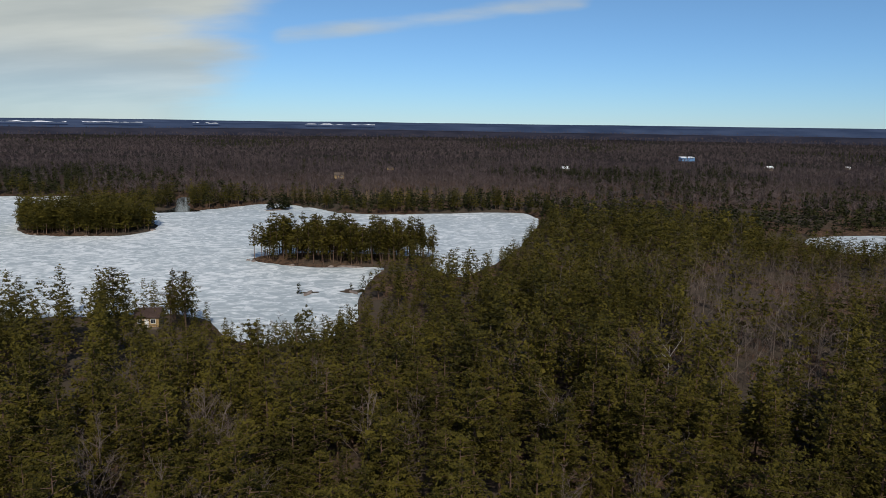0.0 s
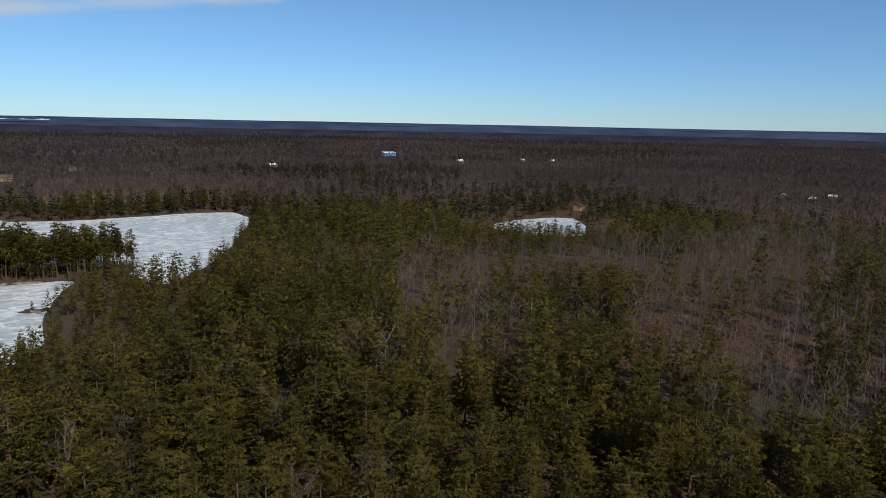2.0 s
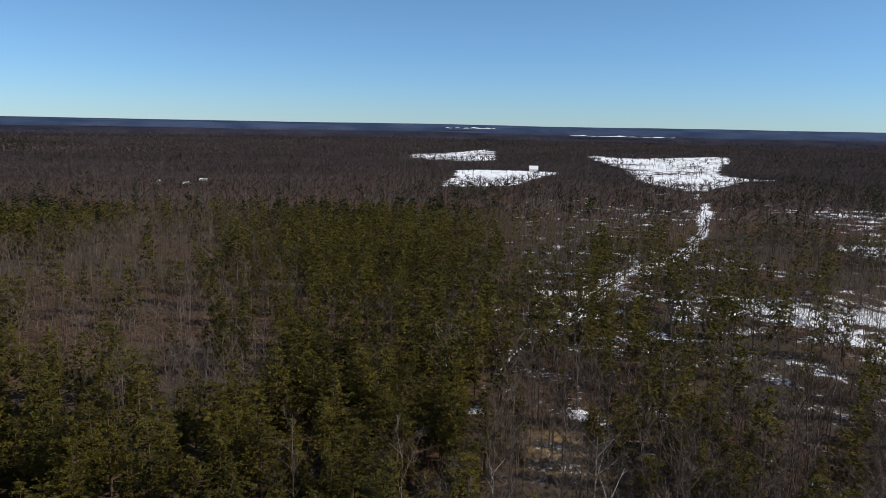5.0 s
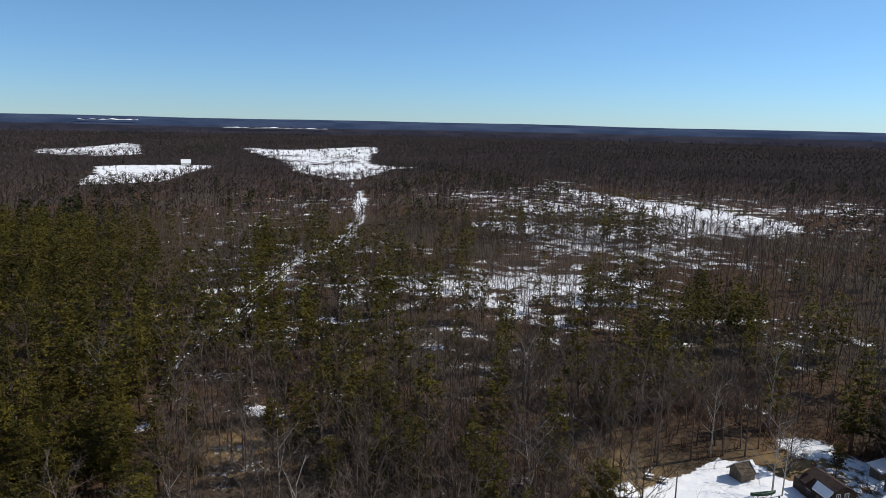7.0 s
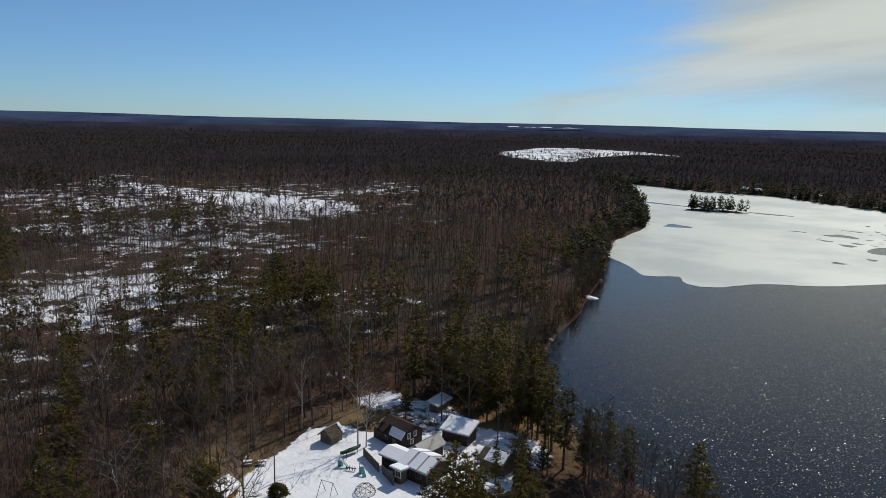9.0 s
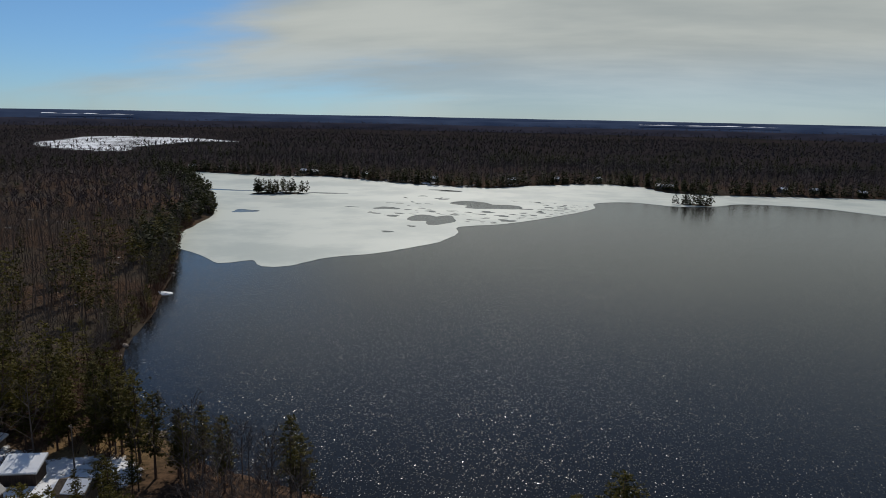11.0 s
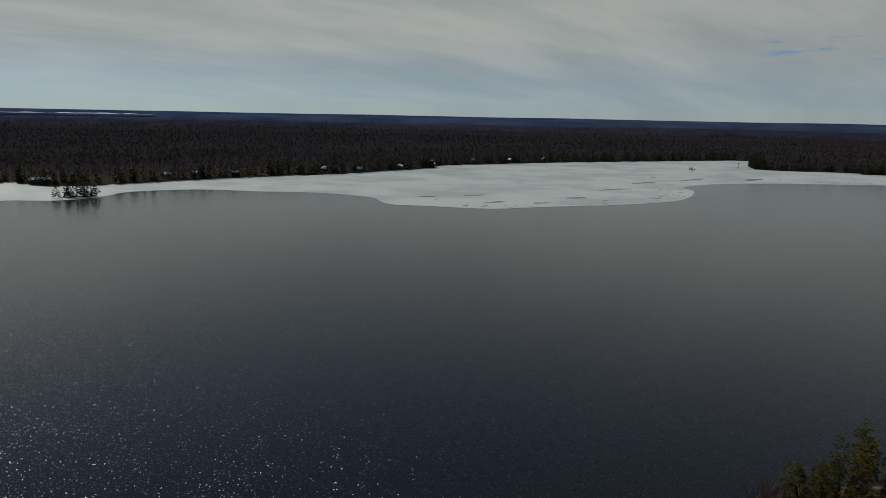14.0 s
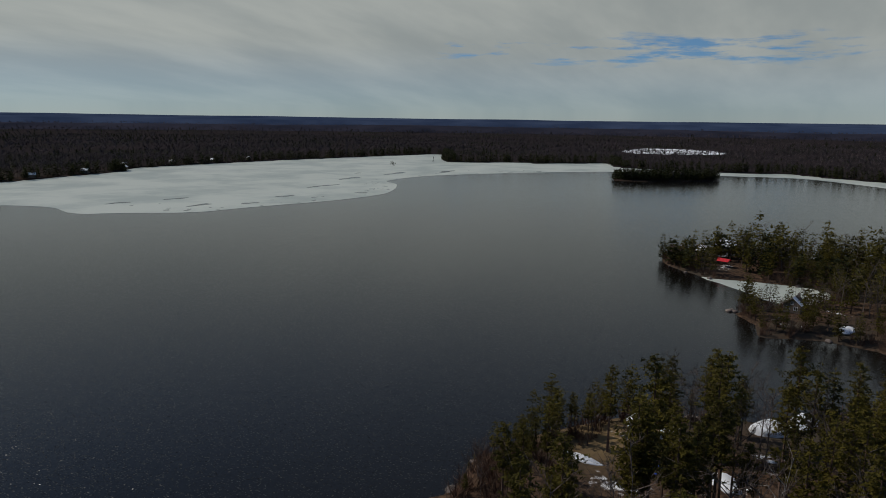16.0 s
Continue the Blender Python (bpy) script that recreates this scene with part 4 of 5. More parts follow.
mid_bare = [merged(sum(bare_shape(270 + i, 12.5, 6, 3, 2, 0, 3, 0.42, 0.85, 2.2), [])) for i in range(5)]
island_pine = [merged(q[0] + [q[1]]) for q in (pine_shape(275 + i, 15.0, 2.5, 0.42 + 0.05 * (i % 2), 9, 5, 2, 4, 1.05, 0.30, 4) for i in range(4))]
long_pine = [merged(q[0][:1] + [q[1]]) for q in (pine_shape(280 + i, 11.0, 2.5, 0.14, 6, 3, 1, 3, 2.3, 0.44, 3, 1.6, core=0) for i in range(4))]
long_bare = [merged(far_bare(290 + i, 12.0, 10, 0.46)) for i in range(4)]
last_pine = [merged(far_clump(300 + i, 10.5, 7, 2.6)) for i in range(3)]
last_bare = [merged(far_bare(310 + i, 12.0, 6, 1.2)) for i in range(3)]

# the nearest trees, each a thing of its own


def tree_thing(name, shape, mats, label, category, group):
    wood, crown = shape
    ob = empty(name, label=label, category=category, group=group)
    for key, pieces, mat in (("trunk", wood, mats[0]), ("crown", crown if isinstance(crown, list) else [crown], mats[1])):
        v, f, _ = merged(pieces)
        p = new(key, raw_mesh(key, v, f, [mat]))
        p.parent = ob
    return ob


pine_first = [tree_thing("pine_tree", s, (PINE_BARK, NEEDLE), "tall white pine with layered olive-green boughs in dense wood", "tree", "white pines of the near wood") for s in PINES]
tall_first = [tree_thing("tall_pine", s, (PINE_BARK, NEEDLE), "tall slender pine with bare lower trunk on the lake bank", "tree", "tall pines of the west bank")
              for s in (pine_shape(230 + i, 18.0, 2.5, 0.46 + 0.06 * i, 14, 5, 4, 7, 0.52, 0.25, 5, 1.5) for i in range(3))]
bare_first = [tree_thing("bare_tree", s, (BARK, BARK), "leafless grey-brown broadleaf tree with fine twigs", "tree", "bare trees of the near wood") for s in BARES]
birch_first = [tree_thing("birch_tree", s, (BIRCH, BARK), "leafless birch with pale trunk and limbs", "tree", "birches of the near wood") for s in BARES[:3]]


def plant(first, count, x, y, z, s, rng):
    """Puts the given trees at the places; the first ones stand at the first places."""
    for i in range(min(count, len(x))):
        m = pose(x[i], y[i], z[i] - 0.05, 0, 0, rng.uniform(0, 360)) @ Matrix.Scale(s[i], 4)
        k = i % len(first)
        if i < len(first):
            first[k].matrix_basis = m
        else:
            src = first[k]
            keep = src.matrix_basis.copy()
            src.matrix_basis = Matrix.Identity(4)
            made = copy_thing(src, m)
            made.matrix_basis = m
            src.matrix_basis = keep


x, y, z, green, tall, rng = grove(48, 122, 3.7, 400)
order = np.argsort(np.hypot(x, y))
x, y, z, green, tall = x[order], y[order], z[order], green[order], tall[order]
g, b = np.where(green)[0], np.where(~green)[0]
birch = b[rng.rand(len(b)) < 0.05]
b = np.setdiff1d(b, birch)
bank = g[azimuth(x[g], y[g]) < -236]
bank = bank[np.hypot(x[bank], y[bank]) < 118]
g = np.setdiff1d(g, bank)
plant(tall_first, 220, x[bank], y[bank], z[bank], tall[bank], rng)
plant(pine_first, 300, x[g], y[g], z[g], tall[g], rng)
plant(bare_first, 300, x[b], y[b], z[b], tall[b], rng)
plant(birch_first, 80, x[birch], y[birch], z[birch], tall[birch], rng)
g, b = g[300:], b[300:]
woods("pine_wood", near_pine, x[g], y[g], z[g], tall[g], [PINE_BARK, NEEDLE], "dense stand of olive-green white pines", "trees", 401)
woods("bare_wood", near_bare, x[b], y[b], z[b], tall[b], [BARK], "leafless grey-brown hardwood stand", "trees", 402)
for tag, r0, r1, step, pines, bares, seed in (("middle", 122, 200, 4.2, mid_pine, mid_bare, 410), ("further", 200, 330, 4.5, soft_pine, mid_bare, 415), ("far", 330, 560, 5.6, long_pine, long_bare, 420), ("remote", 560, 900, 7.2, long_pine, long_bare, 425), ("distant", 900, 1700, 12.5, last_pine, last_bare, 430), ("horizon", 1700, 2900, 30.0, last_pine, last_bare, 435)):
    x, y, z, green, tall, rng = grove(r0, r1, step, seed, 1.15 if r1 < 350 else 1.0)
    tall = tall * (1.0 if r1 < 1500 else 1.1 if r1 < 2000 else 1.4)
    woods("%s_pine_wood" % tag, pines, x[green], y[green], z[green], tall[green] * (1.0 if r1 < 350 else 0.85), [PINE_BARK, NEEDLE if r1 < 350 else SPRUCE], "%s stand of dark green pines" % tag, "trees", seed + 1)
    woods("%s_bare_wood" % tag, bares, x[~green], y[~green], z[~green], tall[~green], [BARK if r1 < 350 else TWIG], "%s stand of leafless grey-brown hardwoods" % tag, "trees", seed + 2)


# evergreens along the shores and thick on the islands


def rows_along(loops, inland, step, seed):
    rng = np.random.RandomState(seed)
    out = []
    for loop in loops:
        seg = np.linalg.norm(np.roll(loop, -1, 0) - loop, axis=1)
        for (p, q, ln) in zip(loop, np.roll(loop, -1, 0), seg):
            for _ in range(max(1, int(round(ln / step)))):
                out.append(p + (q - p) * rng.rand() + rng.uniform(-inland, inland, 2))
    out = np.array(out)
    return out[:, 0], out[:, 1], rng


def shore_woods(name, loops, inland, step, shapes, seed, r0, r1, label, share=0.8, tall=0.8):
    x, y, rng = rows_along(loops, inland, step, seed)
    d, r, a = land_distance(x, y), np.hypot(x, y), azimuth(x, y)
    k = (d > 0.4) & (r > r0) & (r < r1) & (rng.rand(len(x)) < share * (1 - 0.7 * ramp(-a, 112, 120) * ramp(a, -150, -140) * (r < 330))) & (openness(x, y) < 0.3) & ~((a < -150) & (a > -243) & (r < 150))
    x, y, d = x[k], y[k], d[k]
    woods(name, shapes, x, y, height(x, y, d), tall * np.where(on_spit(x, y), 0.52, 1.0) * rng.uniform(0.6, 1.2, len(x)), [PINE_BARK, NEEDLE if r1 < 600 else SPRUCE], label, "trees", seed + 1)


shore_woods("north_shore_wood", [NORTH], 9.0, 1.5, mid_pine, 500, 250, 560, "evergreens lining the frozen lake")
shore_woods("near_shore_wood", [SOUTH], 3.5, 1.9, mid_pine, 505, 95, 290, "pines leaning over the lake shore", 0.7, 0.58)
shore_woods("south_shore_wood", [SOUTH], 12.0, 0.75, long_pine, 510, 240, 1000, "dark evergreens lining the far shore", 0.9, 0.75)
for i, loop in enumerate(ISLANDS):
    lo, hi = loop.min(0), loop.max(0)
    big = i in (0, 1)
    n = int((hi - lo).prod() / (5.0 if big else 5.5)) + 3
    rng = np.random.RandomState(520 + i)
    x, y = rng.uniform(lo[0], hi[0], n), rng.uniform(lo[1], hi[1], n)
    k = inside_distance(loop, x, y) > (0.8 if i not in (3, 4) else 0.0)
    if i in (3, 4):
        k &= np.cumsum(k) <= 2
    x, y = x[k], y[k]
    d = inside_distance(loop, x, y)
    woods("island_wood", (island_pine if i == 1 else soft_pine if i == 0 else long_pine), x, y, height(x, y, d), rng.uniform(0.42, 1.05, len(x)) * (0.3 if i in (3, 4, 8, 9) else 1.0 if big else 0.75),
          [PINE_BARK, NEEDLE if big else SPRUCE], "island covered with dense evergreens", "trees", 540 + i)

# single pines that stand out
for px, py, size in ((-5.6, -66.5, 0.88), (-1.5, -64.0, 0.80), (-8.1, -63.5, 0.80), (54.0, -67.7, 0.52), (56.5, -70.0, 0.46), (51.5, -66.0, 0.5), (57.5, -66.5, 0.42), (53.5, -71.5, 0.4), (51.6, -78.6, 0.60), (43.6, -76.4, 0.66), (53.8, -54.5, 0.72), (51.4, -49.1, 0.69), (51.5, -54.4, 0.69), (50.3, -50.1, 0.66), (51.0, -47.2, 0.62), (47.6, -53.0, 0.69), (48.7, -50.8, 0.62), (45.5, -53.0, 0.66), (45.8, -57.4, 0.69), (43.3, -56.8, 0.66), (54.9, -59.3, 0.59), (60.0, -80.5, 0.75), (63.0, -82.5, 0.8), (66.0, -84.5, 0.85), (70.0, -86.5, 0.8), (80.5, -70.2, 0.4), (-62.5, 156.0, 0.8), (-59.5, 157.0, 0.9), (-66.5, 168.0, 0.85), (-77.5, 160.0, 0.9)):
    spot = np.array([px]), np.array([py])
    copy_at = pose(px, py, float(height(*spot, land_distance(*spot))[0]) - 0.05, 0, 0, px * 37 % 360) @ Matrix.Scale(size, 4)
    src = pine_first[int(abs(px)) % len(pine_first)]
    keep = src.matrix_basis.copy()
    src.matrix_basis = Matrix.Identity(4)
    copy_thing(src, copy_at).matrix_basis = copy_at
    src.matrix_basis = keep


# a round evergreen shrub in the yard
rng = np.random.RandomState(580)
out = rng.normal(size=(420, 3))
out[:, 2] = np.abs(out[:, 2])
out /= np.linalg.norm(out, axis=1)[:, None]
spots = out * (1.25, 1.25, 1.5) * rng.uniform(0.7, 1.0, (420, 1)) + (0, 0, 0.5)
shrub = empty("evergreen_shrub", 74.3, -43.0, 1.25, label="round dark evergreen shrub in the snowy yard", category="shrub")
v, f = tufts(spots, out, 0.34, 0.26, 5, rng)
new("crown", raw_mesh("crown", v, f, [NEEDLE])).parent = shrub
v, f = tri_rods(np.array([[0, 0, -0.2]]), np.array([[0, 0, 1.2]]), 0.09, 0.04, 6)
new("stem", raw_mesh("stem", v, f, [PINE_BARK])).parent = shrub

# young evergreens along the far side of the clearing
rng = np.random.RandomState(590)
u = rng.rand(150)
x = 470 - 100 * u + rng.normal(size=150) * 9
y = -192 - 47 * u ** 0.8 + rng.normal(size=150) * 4
k = np.abs((u * 7) % 1 - 0.5) > 0.12
woods("young_pines", soft_pine, x[k], y[k], height(x[k], y[k], land_distance(x[k], y[k])), rng.uniform(0.14, 0.36, k.sum()), [PINE_BARK, NEEDLE], "young evergreens along the snowy clearing", "trees", 591)

# brush under the bare trees


def brush_shape(seed, n=16):
    rng = np.random.RandomState(seed)
    a = rng.normal(size=(n, 3)) * (0.25, 0.25, 0.0)
    b = a + rng.normal(size=(n, 3)) * (0.75, 0.75, 0.3) + (0, 0, 1.7)
    c = a[:6] + (b[:6] - a[:6]) * 0.5
    e = c + rng.normal(size=(6, 3)) * 0.5 + (0, 0, 0.5)
    return merged([(*slivers(a, b, 0.06, rng), 0), (*slivers(c, e, 0.05, rng), 0)])


BRUSH = bark("reddish_brush", (0.07, 0.035, 0.024), (0.17, 0.095, 0.06), 0.05)
x, y, rng = scatter(50, 290, 3.1, 600)
d = land_distance(x, y)
k = (d > 0.3) & (rng.rand(len(x)) > openness(x, y)) & (rng.rand(len(x)) > pine_share(x, y, d)) & (rng.rand(len(x)) < 0.62)
a = azimuth(x, y)
k &= ~((a < -158) & (a > -236) & (np.hypot(x, y) < 110)) & ((np.hypot(x, y) < 200) | (d < 7))
x2, y2, rng2 = scatter(84, 150, 1.7, 605, -152, -58)
d2 = land_distance(x2, y2)
k2 = (d2 > 0.3) & (rng2.rand(len(x2)) > openness(x2, y2)) & (rng2.rand(len(x2)) < 0.8) & (value_noise(x2, y2, 0.05, 38) > 0.47)
x, y, d = np.append(x[k], x2[k2]), np.append(y[k], y2[k2]), np.append(d[k], d2[k2])
woods("brush", [brush_shape(610 + i) for i in range(4)], x, y, height(x, y, d), rng.uniform(0.5, 1.5, len(x)), [BRUSH], "reddish-brown leafless undergrowth", "bushes", 620)

for r0, r1, a0, a1, inland, step, lo, hi, seed in ((60, 135, -276, -241, 9.0, 0.2, 0.8, 2.0, 630), (150, 300, -292, -250, 5.0, 0.4, 0.8, 1.8, 640), (75, 110, -160, -120, 4.0, 0.9, 0.7, 1.6, 650), (95, 330, -160, -112, 3.2, 0.45, 0.8, 1.9, 660)):
    x, y, rng = rows_along([SOUTH], inland, step, seed)
    d, r, a = land_distance(x, y), np.hypot(x, y), azimuth(x, y)
    k = (d > 0.3) & (r > r0) & (r < r1) & (a > a0) & (a < a1) & (openness(x, y) < 0.3)
    x, y, d = x[k], y[k], d[k]
    z = height(x, y, d)
    tree = rng.rand(len(x)) < (0.06 if r1 < 140 else 0.30 if a1 == -112 else 0.16)
    woods("bank_brush", [brush_shape(seed + 1 + i, 22) for i in range(4)], x, y, z, rng.uniform(lo, hi, len(x)), [BRUSH], "tangled leafless brush along the lake bank", "bushes", seed + 5)
    woods("bank_saplings", near_bare, x[tree], y[tree], z[tree], rng.uniform(0.25, 0.6, tree.sum()) * (1.4 if a1 == -112 else 1.0), [BARK], "leafless saplings leaning over the lake bank", "trees", seed + 6)

for px, py, size in ((79.2, -59.6, 0.85), (78.2, -60.4, 0.75), (89.9, -56.6, 0.8), (84.0, -36.0, 0.6), (78.0, -39.5, 0.42), (81.5, -40.0, 0.46), (76.5, -37.0, 0.45), (83.0, -41.5, 0.4)):
    copy_at = pose(px, py, 1.2, 0, 0, px * 37 % 360) @ Matrix.Scale(size, 4)
    src = birch_first[int(px) % len(birch_first)]
    keep = src.matrix_basis.copy()
    src.matrix_basis = Matrix.Identity(4)
    copy_thing(src, copy_at).matrix_basis = copy_at
    src.matrix_basis = keep

for px, py, size in ((-77.0, -40.2, 0.34), (-74.5, -39.8, 0.28), (-80.0, -40.0, 0.4), (-72.0, -40.5, 0.25), (-76.0, -37.5, 0.36)):
    copy_at = pose(px, py, 1.0, 0, 0, px * 37 % 360) @ Matrix.Scale(size, 4)
    src = bare_first[int(-px) % len(bare_first)]
    keep = src.matrix_basis.copy()
    src.matrix_basis = Matrix.Identity(4)
    copy_thing(src, copy_at).matrix_basis = copy_at
    src.matrix_basis = keep

# ---- buildings ----
DARK_WOOD = plain("dark_stained_boards", (0.022, 0.014, 0.010), (0.06, 0.038, 0.026), 6.0, 0.75, 0.3, 0.4, (1, 1, 0.08))
GREY_WOOD = plain("weathered_boards", (0.085, 0.065, 0.05), (0.20, 0.155, 0.12), 5.0, 0.85, 0.2, 0.4, (1, 1, 0.08))
TAN_WOOD = plain("tan_timber", (0.26, 0.17, 0.08), (0.40, 0.28, 0.14), 4.0, 0.8, 0.2, 0.3, (1, 1, 0.1))
ORANGE_WOOD = plain("orange_boards", (0.30, 0.13, 0.04), (0.42, 0.20, 0.07), 4.0, 0.8, 0.2, 0.3)
SHINGLE = plain("brown_shingles", (0.035, 0.022, 0.018), (0.075, 0.05, 0.042), 3.0, 0.9, 0.2, 0.5)
OLD_SHINGLE = plain("mossy_shingles", (0.065, 0.05, 0.038), (0.15, 0.115, 0.085), 3.0, 0.9, 0.2, 0.5)
METAL_ROOF = plain("grey_metal_roofing", (0.30, 0.29, 0.27), (0.42, 0.40, 0.37), 1.5, 0.45, 0.5, 0.15)
WHITE_PAINT = plain("white_paint", (0.68, 0.68, 0.66), (0.80, 0.80, 0.78), 2.0, 0.6, 0.4, 0.1)
BLUE_PAINT = plain("blue_roof_paint", (0.10, 0.22, 0.42), (0.16, 0.30, 0.52), 1.0, 0.5, 0.4, 0.1)
RED_CLOTH = plain("red_canvas", (0.55, 0.02, 0.03), (0.75, 0.05, 0.06), 2.0, 0.8, 0.2, 0.3)
BLUE_CLOTH = plain("blue_tarpaulin", (0.02, 0.08, 0.45), (0.05, 0.14, 0.65), 1.5, 0.5, 0.4, 0.4)
GREEN_HULL = plain("green_hull", (0.02, 0.07, 0.035), (0.04, 0.11, 0.05), 1.5, 0.4, 0.5, 0.1)
TEAL = plain("teal_plastic", (0.02, 0.18, 0.17), (0.04, 0.26, 0.24), 1.5, 0.4, 0.5, 0.1)
IRON = plain("dark_iron", (0.04, 0.035, 0.03), (0.09, 0.08, 0.07), 6.0, 0.6, 0.4, 0.2, Metallic=0.6)
GLASS = plain("window_glass", (0.02, 0.025, 0.03), (0.03, 0.035, 0.04), 0.5, 0.08, 0.6, 0.0)


def floor_at(x, y):
    spot = np.array([float(x)]), np.array([float(y)])
    return float(height(*spot, land_distance(*spot))[0])


def slab(corners, up):
    """A plate of thickness up over four corners."""
    bm = bmesh.new()
    lo = [bm.verts.new(c) for c in corners]
    hi = [bm.verts.new((c[0], c[1], c[2] + up)) for c in corners]
    bm.faces.new(lo[::-1]), bm.faces.new(hi)
    for i in range(4):
        bm.faces.new((lo[i], lo[(i + 1) % 4], hi[(i + 1) % 4], hi[i]))
    return bm


def gable_wall(x, y0, y1, z0, z1, top, thick):
    """An end wall with its pointed gable."""
    bm = bmesh.new()
    ring = [(y0, z0), (y1, z0), (y1, z1), ((y0 + y1) / 2, top), (y0, z1)]
    a = [bm.verts.new((x, y, z)) for y, z in ring]
    b = [bm.verts.new((x + thick, y, z)) for y, z in ring]
    bm.faces.new(a[::-1]), bm.faces.new(b)
    for i in range(5):
        bm.faces.new((a[i], a[(i + 1) % 5], b[(i + 1) % 5], b[i]))
    bmesh.ops.recalc_face_normals(bm, faces=bm.faces)
    return bm


def window(parent, x, y, z, w, h, face, trim):
    """A window set on a wall that faces along face: '+x', '-x', '+y' or '-y'."""
    s = 1 if face[0] == "+" else -1
    deep = 0.05 * s
    flat = (lambda u0, u1, v0, v1, d0, d1: box(x + d0 * s, x + d1 * s, y + u0, y + u1, z + v0, z + v1)) if face[1] == "x" else \
           (lambda u0, u1, v0, v1, d0, d1: box(x + u0, x + u1, y + d0 * s, y + d1 * s, z + v0, z + v1))
    pane = part("window", flat(-w / 2, w / 2, 0, h, 0.005, 0.03), GLASS, parent, "dark glass window with pale trim")
    for u0, u1, v0, v1 in ((-w / 2 - 0.08, -w / 2, -0.08, h + 0.08), (w / 2, w / 2 + 0.08, -0.08, h + 0.08), (-w / 2, w / 2, h, h + 0.08), (-w / 2, w / 2, -0.08, 0), (-0.02, 0.02, 0, h)):
        part("trim_board", flat(u0, u1, v0, v1, 0.004, 0.055), trim, pane)


def cabin(name, x, y, turn, w, dep, wall_h, rise, wall_mat, roof_mat, label, category="cabin", snow=(), windows=(), chimney=None, porch=0.0, trim=None, group="", door=True):
    """A gabled building: ridge along its own x, centre at x, y. snow: (side, from, to) shares of a roof slope that lie under snow."""
    z = floor_at(x, y)
    ob = empty(name, x, y, z, turn, label=label, category=category, group=group)
    hw, hd, t = w / 2, dep / 2, 0.12
    part("wall", box(-hw, hw, -hd, -hd + t, -0.6, wall_h), wall_mat, ob)
    part("wall", box(-hw, hw, hd - t, hd, -0.6, wall_h), wall_mat, ob)
    part("gable_wall", gable_wall(-hw, -hd + t, hd - t, -0.6, wall_h, wall_h + rise, t), wall_mat, ob)
    part("gable_wall", gable_wall(hw - t, -hd + t, hd - t, -0.6, wall_h, wall_h + rise, t), wall_mat, ob)
    over = 0.35
    drop = rise / hd * over
    for s in (-1, 1):
        e = s * (hd + over)
        c = [(-hw - over, 0, wall_h + rise), (hw + over, 0, wall_h + rise), (hw + over, e, wall_h - drop), (-hw - over, e, wall_h - drop)]
        roof = part("roof", slab(c if s < 0 else c[::-1], 0.12), roof_mat, ob)
        for side, f0, f1 in snow:
            if side == s:
                x0, x1 = -hw - over + (w + 2 * over) * f0, -hw - over + (w + 2 * over) * f1
                k = [(x0, 0.06 * s, wall_h + rise + 0.125), (x1, 0.06 * s, wall_h + rise + 0.125), (x1, e * 0.97, wall_h - drop * 0.9 + 0.125), (x0, e * 0.97, wall_h - drop * 0.9 + 0.125)]
                part("snow_cover", slab(k if s < 0 else k[::-1], 0.16), SNOW, roof, "old snow lying on the roof")
    if door:
        part("door", box(-0.45, 0.45, -hd - 0.03, -hd - 0.002, 0.0, min(2.0, wall_h - 0.1)), trim or GREY_WOOD, ob)
    for face, u, v, ww, hh in windows:
        px, py = {"+x": (hw, u), "-x": (-hw, u), "+y": (u, hd), "-y": (u, -hd)}[face]
        window(ob, px, py, v, ww, hh, face, trim or WHITE_PAINT)
    if chimney:
        part("chimney", box(chimney - 0.25, chimney + 0.25, 0.3, 0.8, wall_h, wall_h + rise + 0.8, 0.03), ROCK, ob)
    if porch:
        deck = part("porch_deck", box(-hw, hw, -hd - porch, -hd - 0.01, -0.1, 0.05), GREY_WOOD, ob)
        for k in range(4):
            px = -hw + 0.08 + (w - 0.16) * k / 3
            part("post", rod((px, -hd - porch + 0.08, -0.6), (px, -hd - porch + 0.08, 1.0), 0.06), GREY_WOOD, deck)
        part("rail", box(-hw, hw, -hd - porch + 0.04, -hd - porch + 0.12, 0.95, 1.05), GREY_WOOD, deck)
    return ob


def gambrel_wall(x, hd, z0, z1, knee, top, thick):
    bm = bmesh.new()
    ring = [(-hd, z0), (hd, z0), (hd, z1), (hd * 0.66, knee), (0, top), (-hd * 0.66, knee), (-hd, z1)]
    a = [bm.verts.new((x, y, z)) for y, z in ring]
    b = [bm.verts.new((x + thick, y, z)) for y, z in ring]
    bm.faces.new(a[::-1]), bm.faces.new(b)
    for i in range(7):
        bm.faces.new((a[i], a[(i + 1) % 7], b[(i + 1) % 7], b[i]))
    bmesh.ops.recalc_face_normals(bm, faces=bm.faces)
    return bm


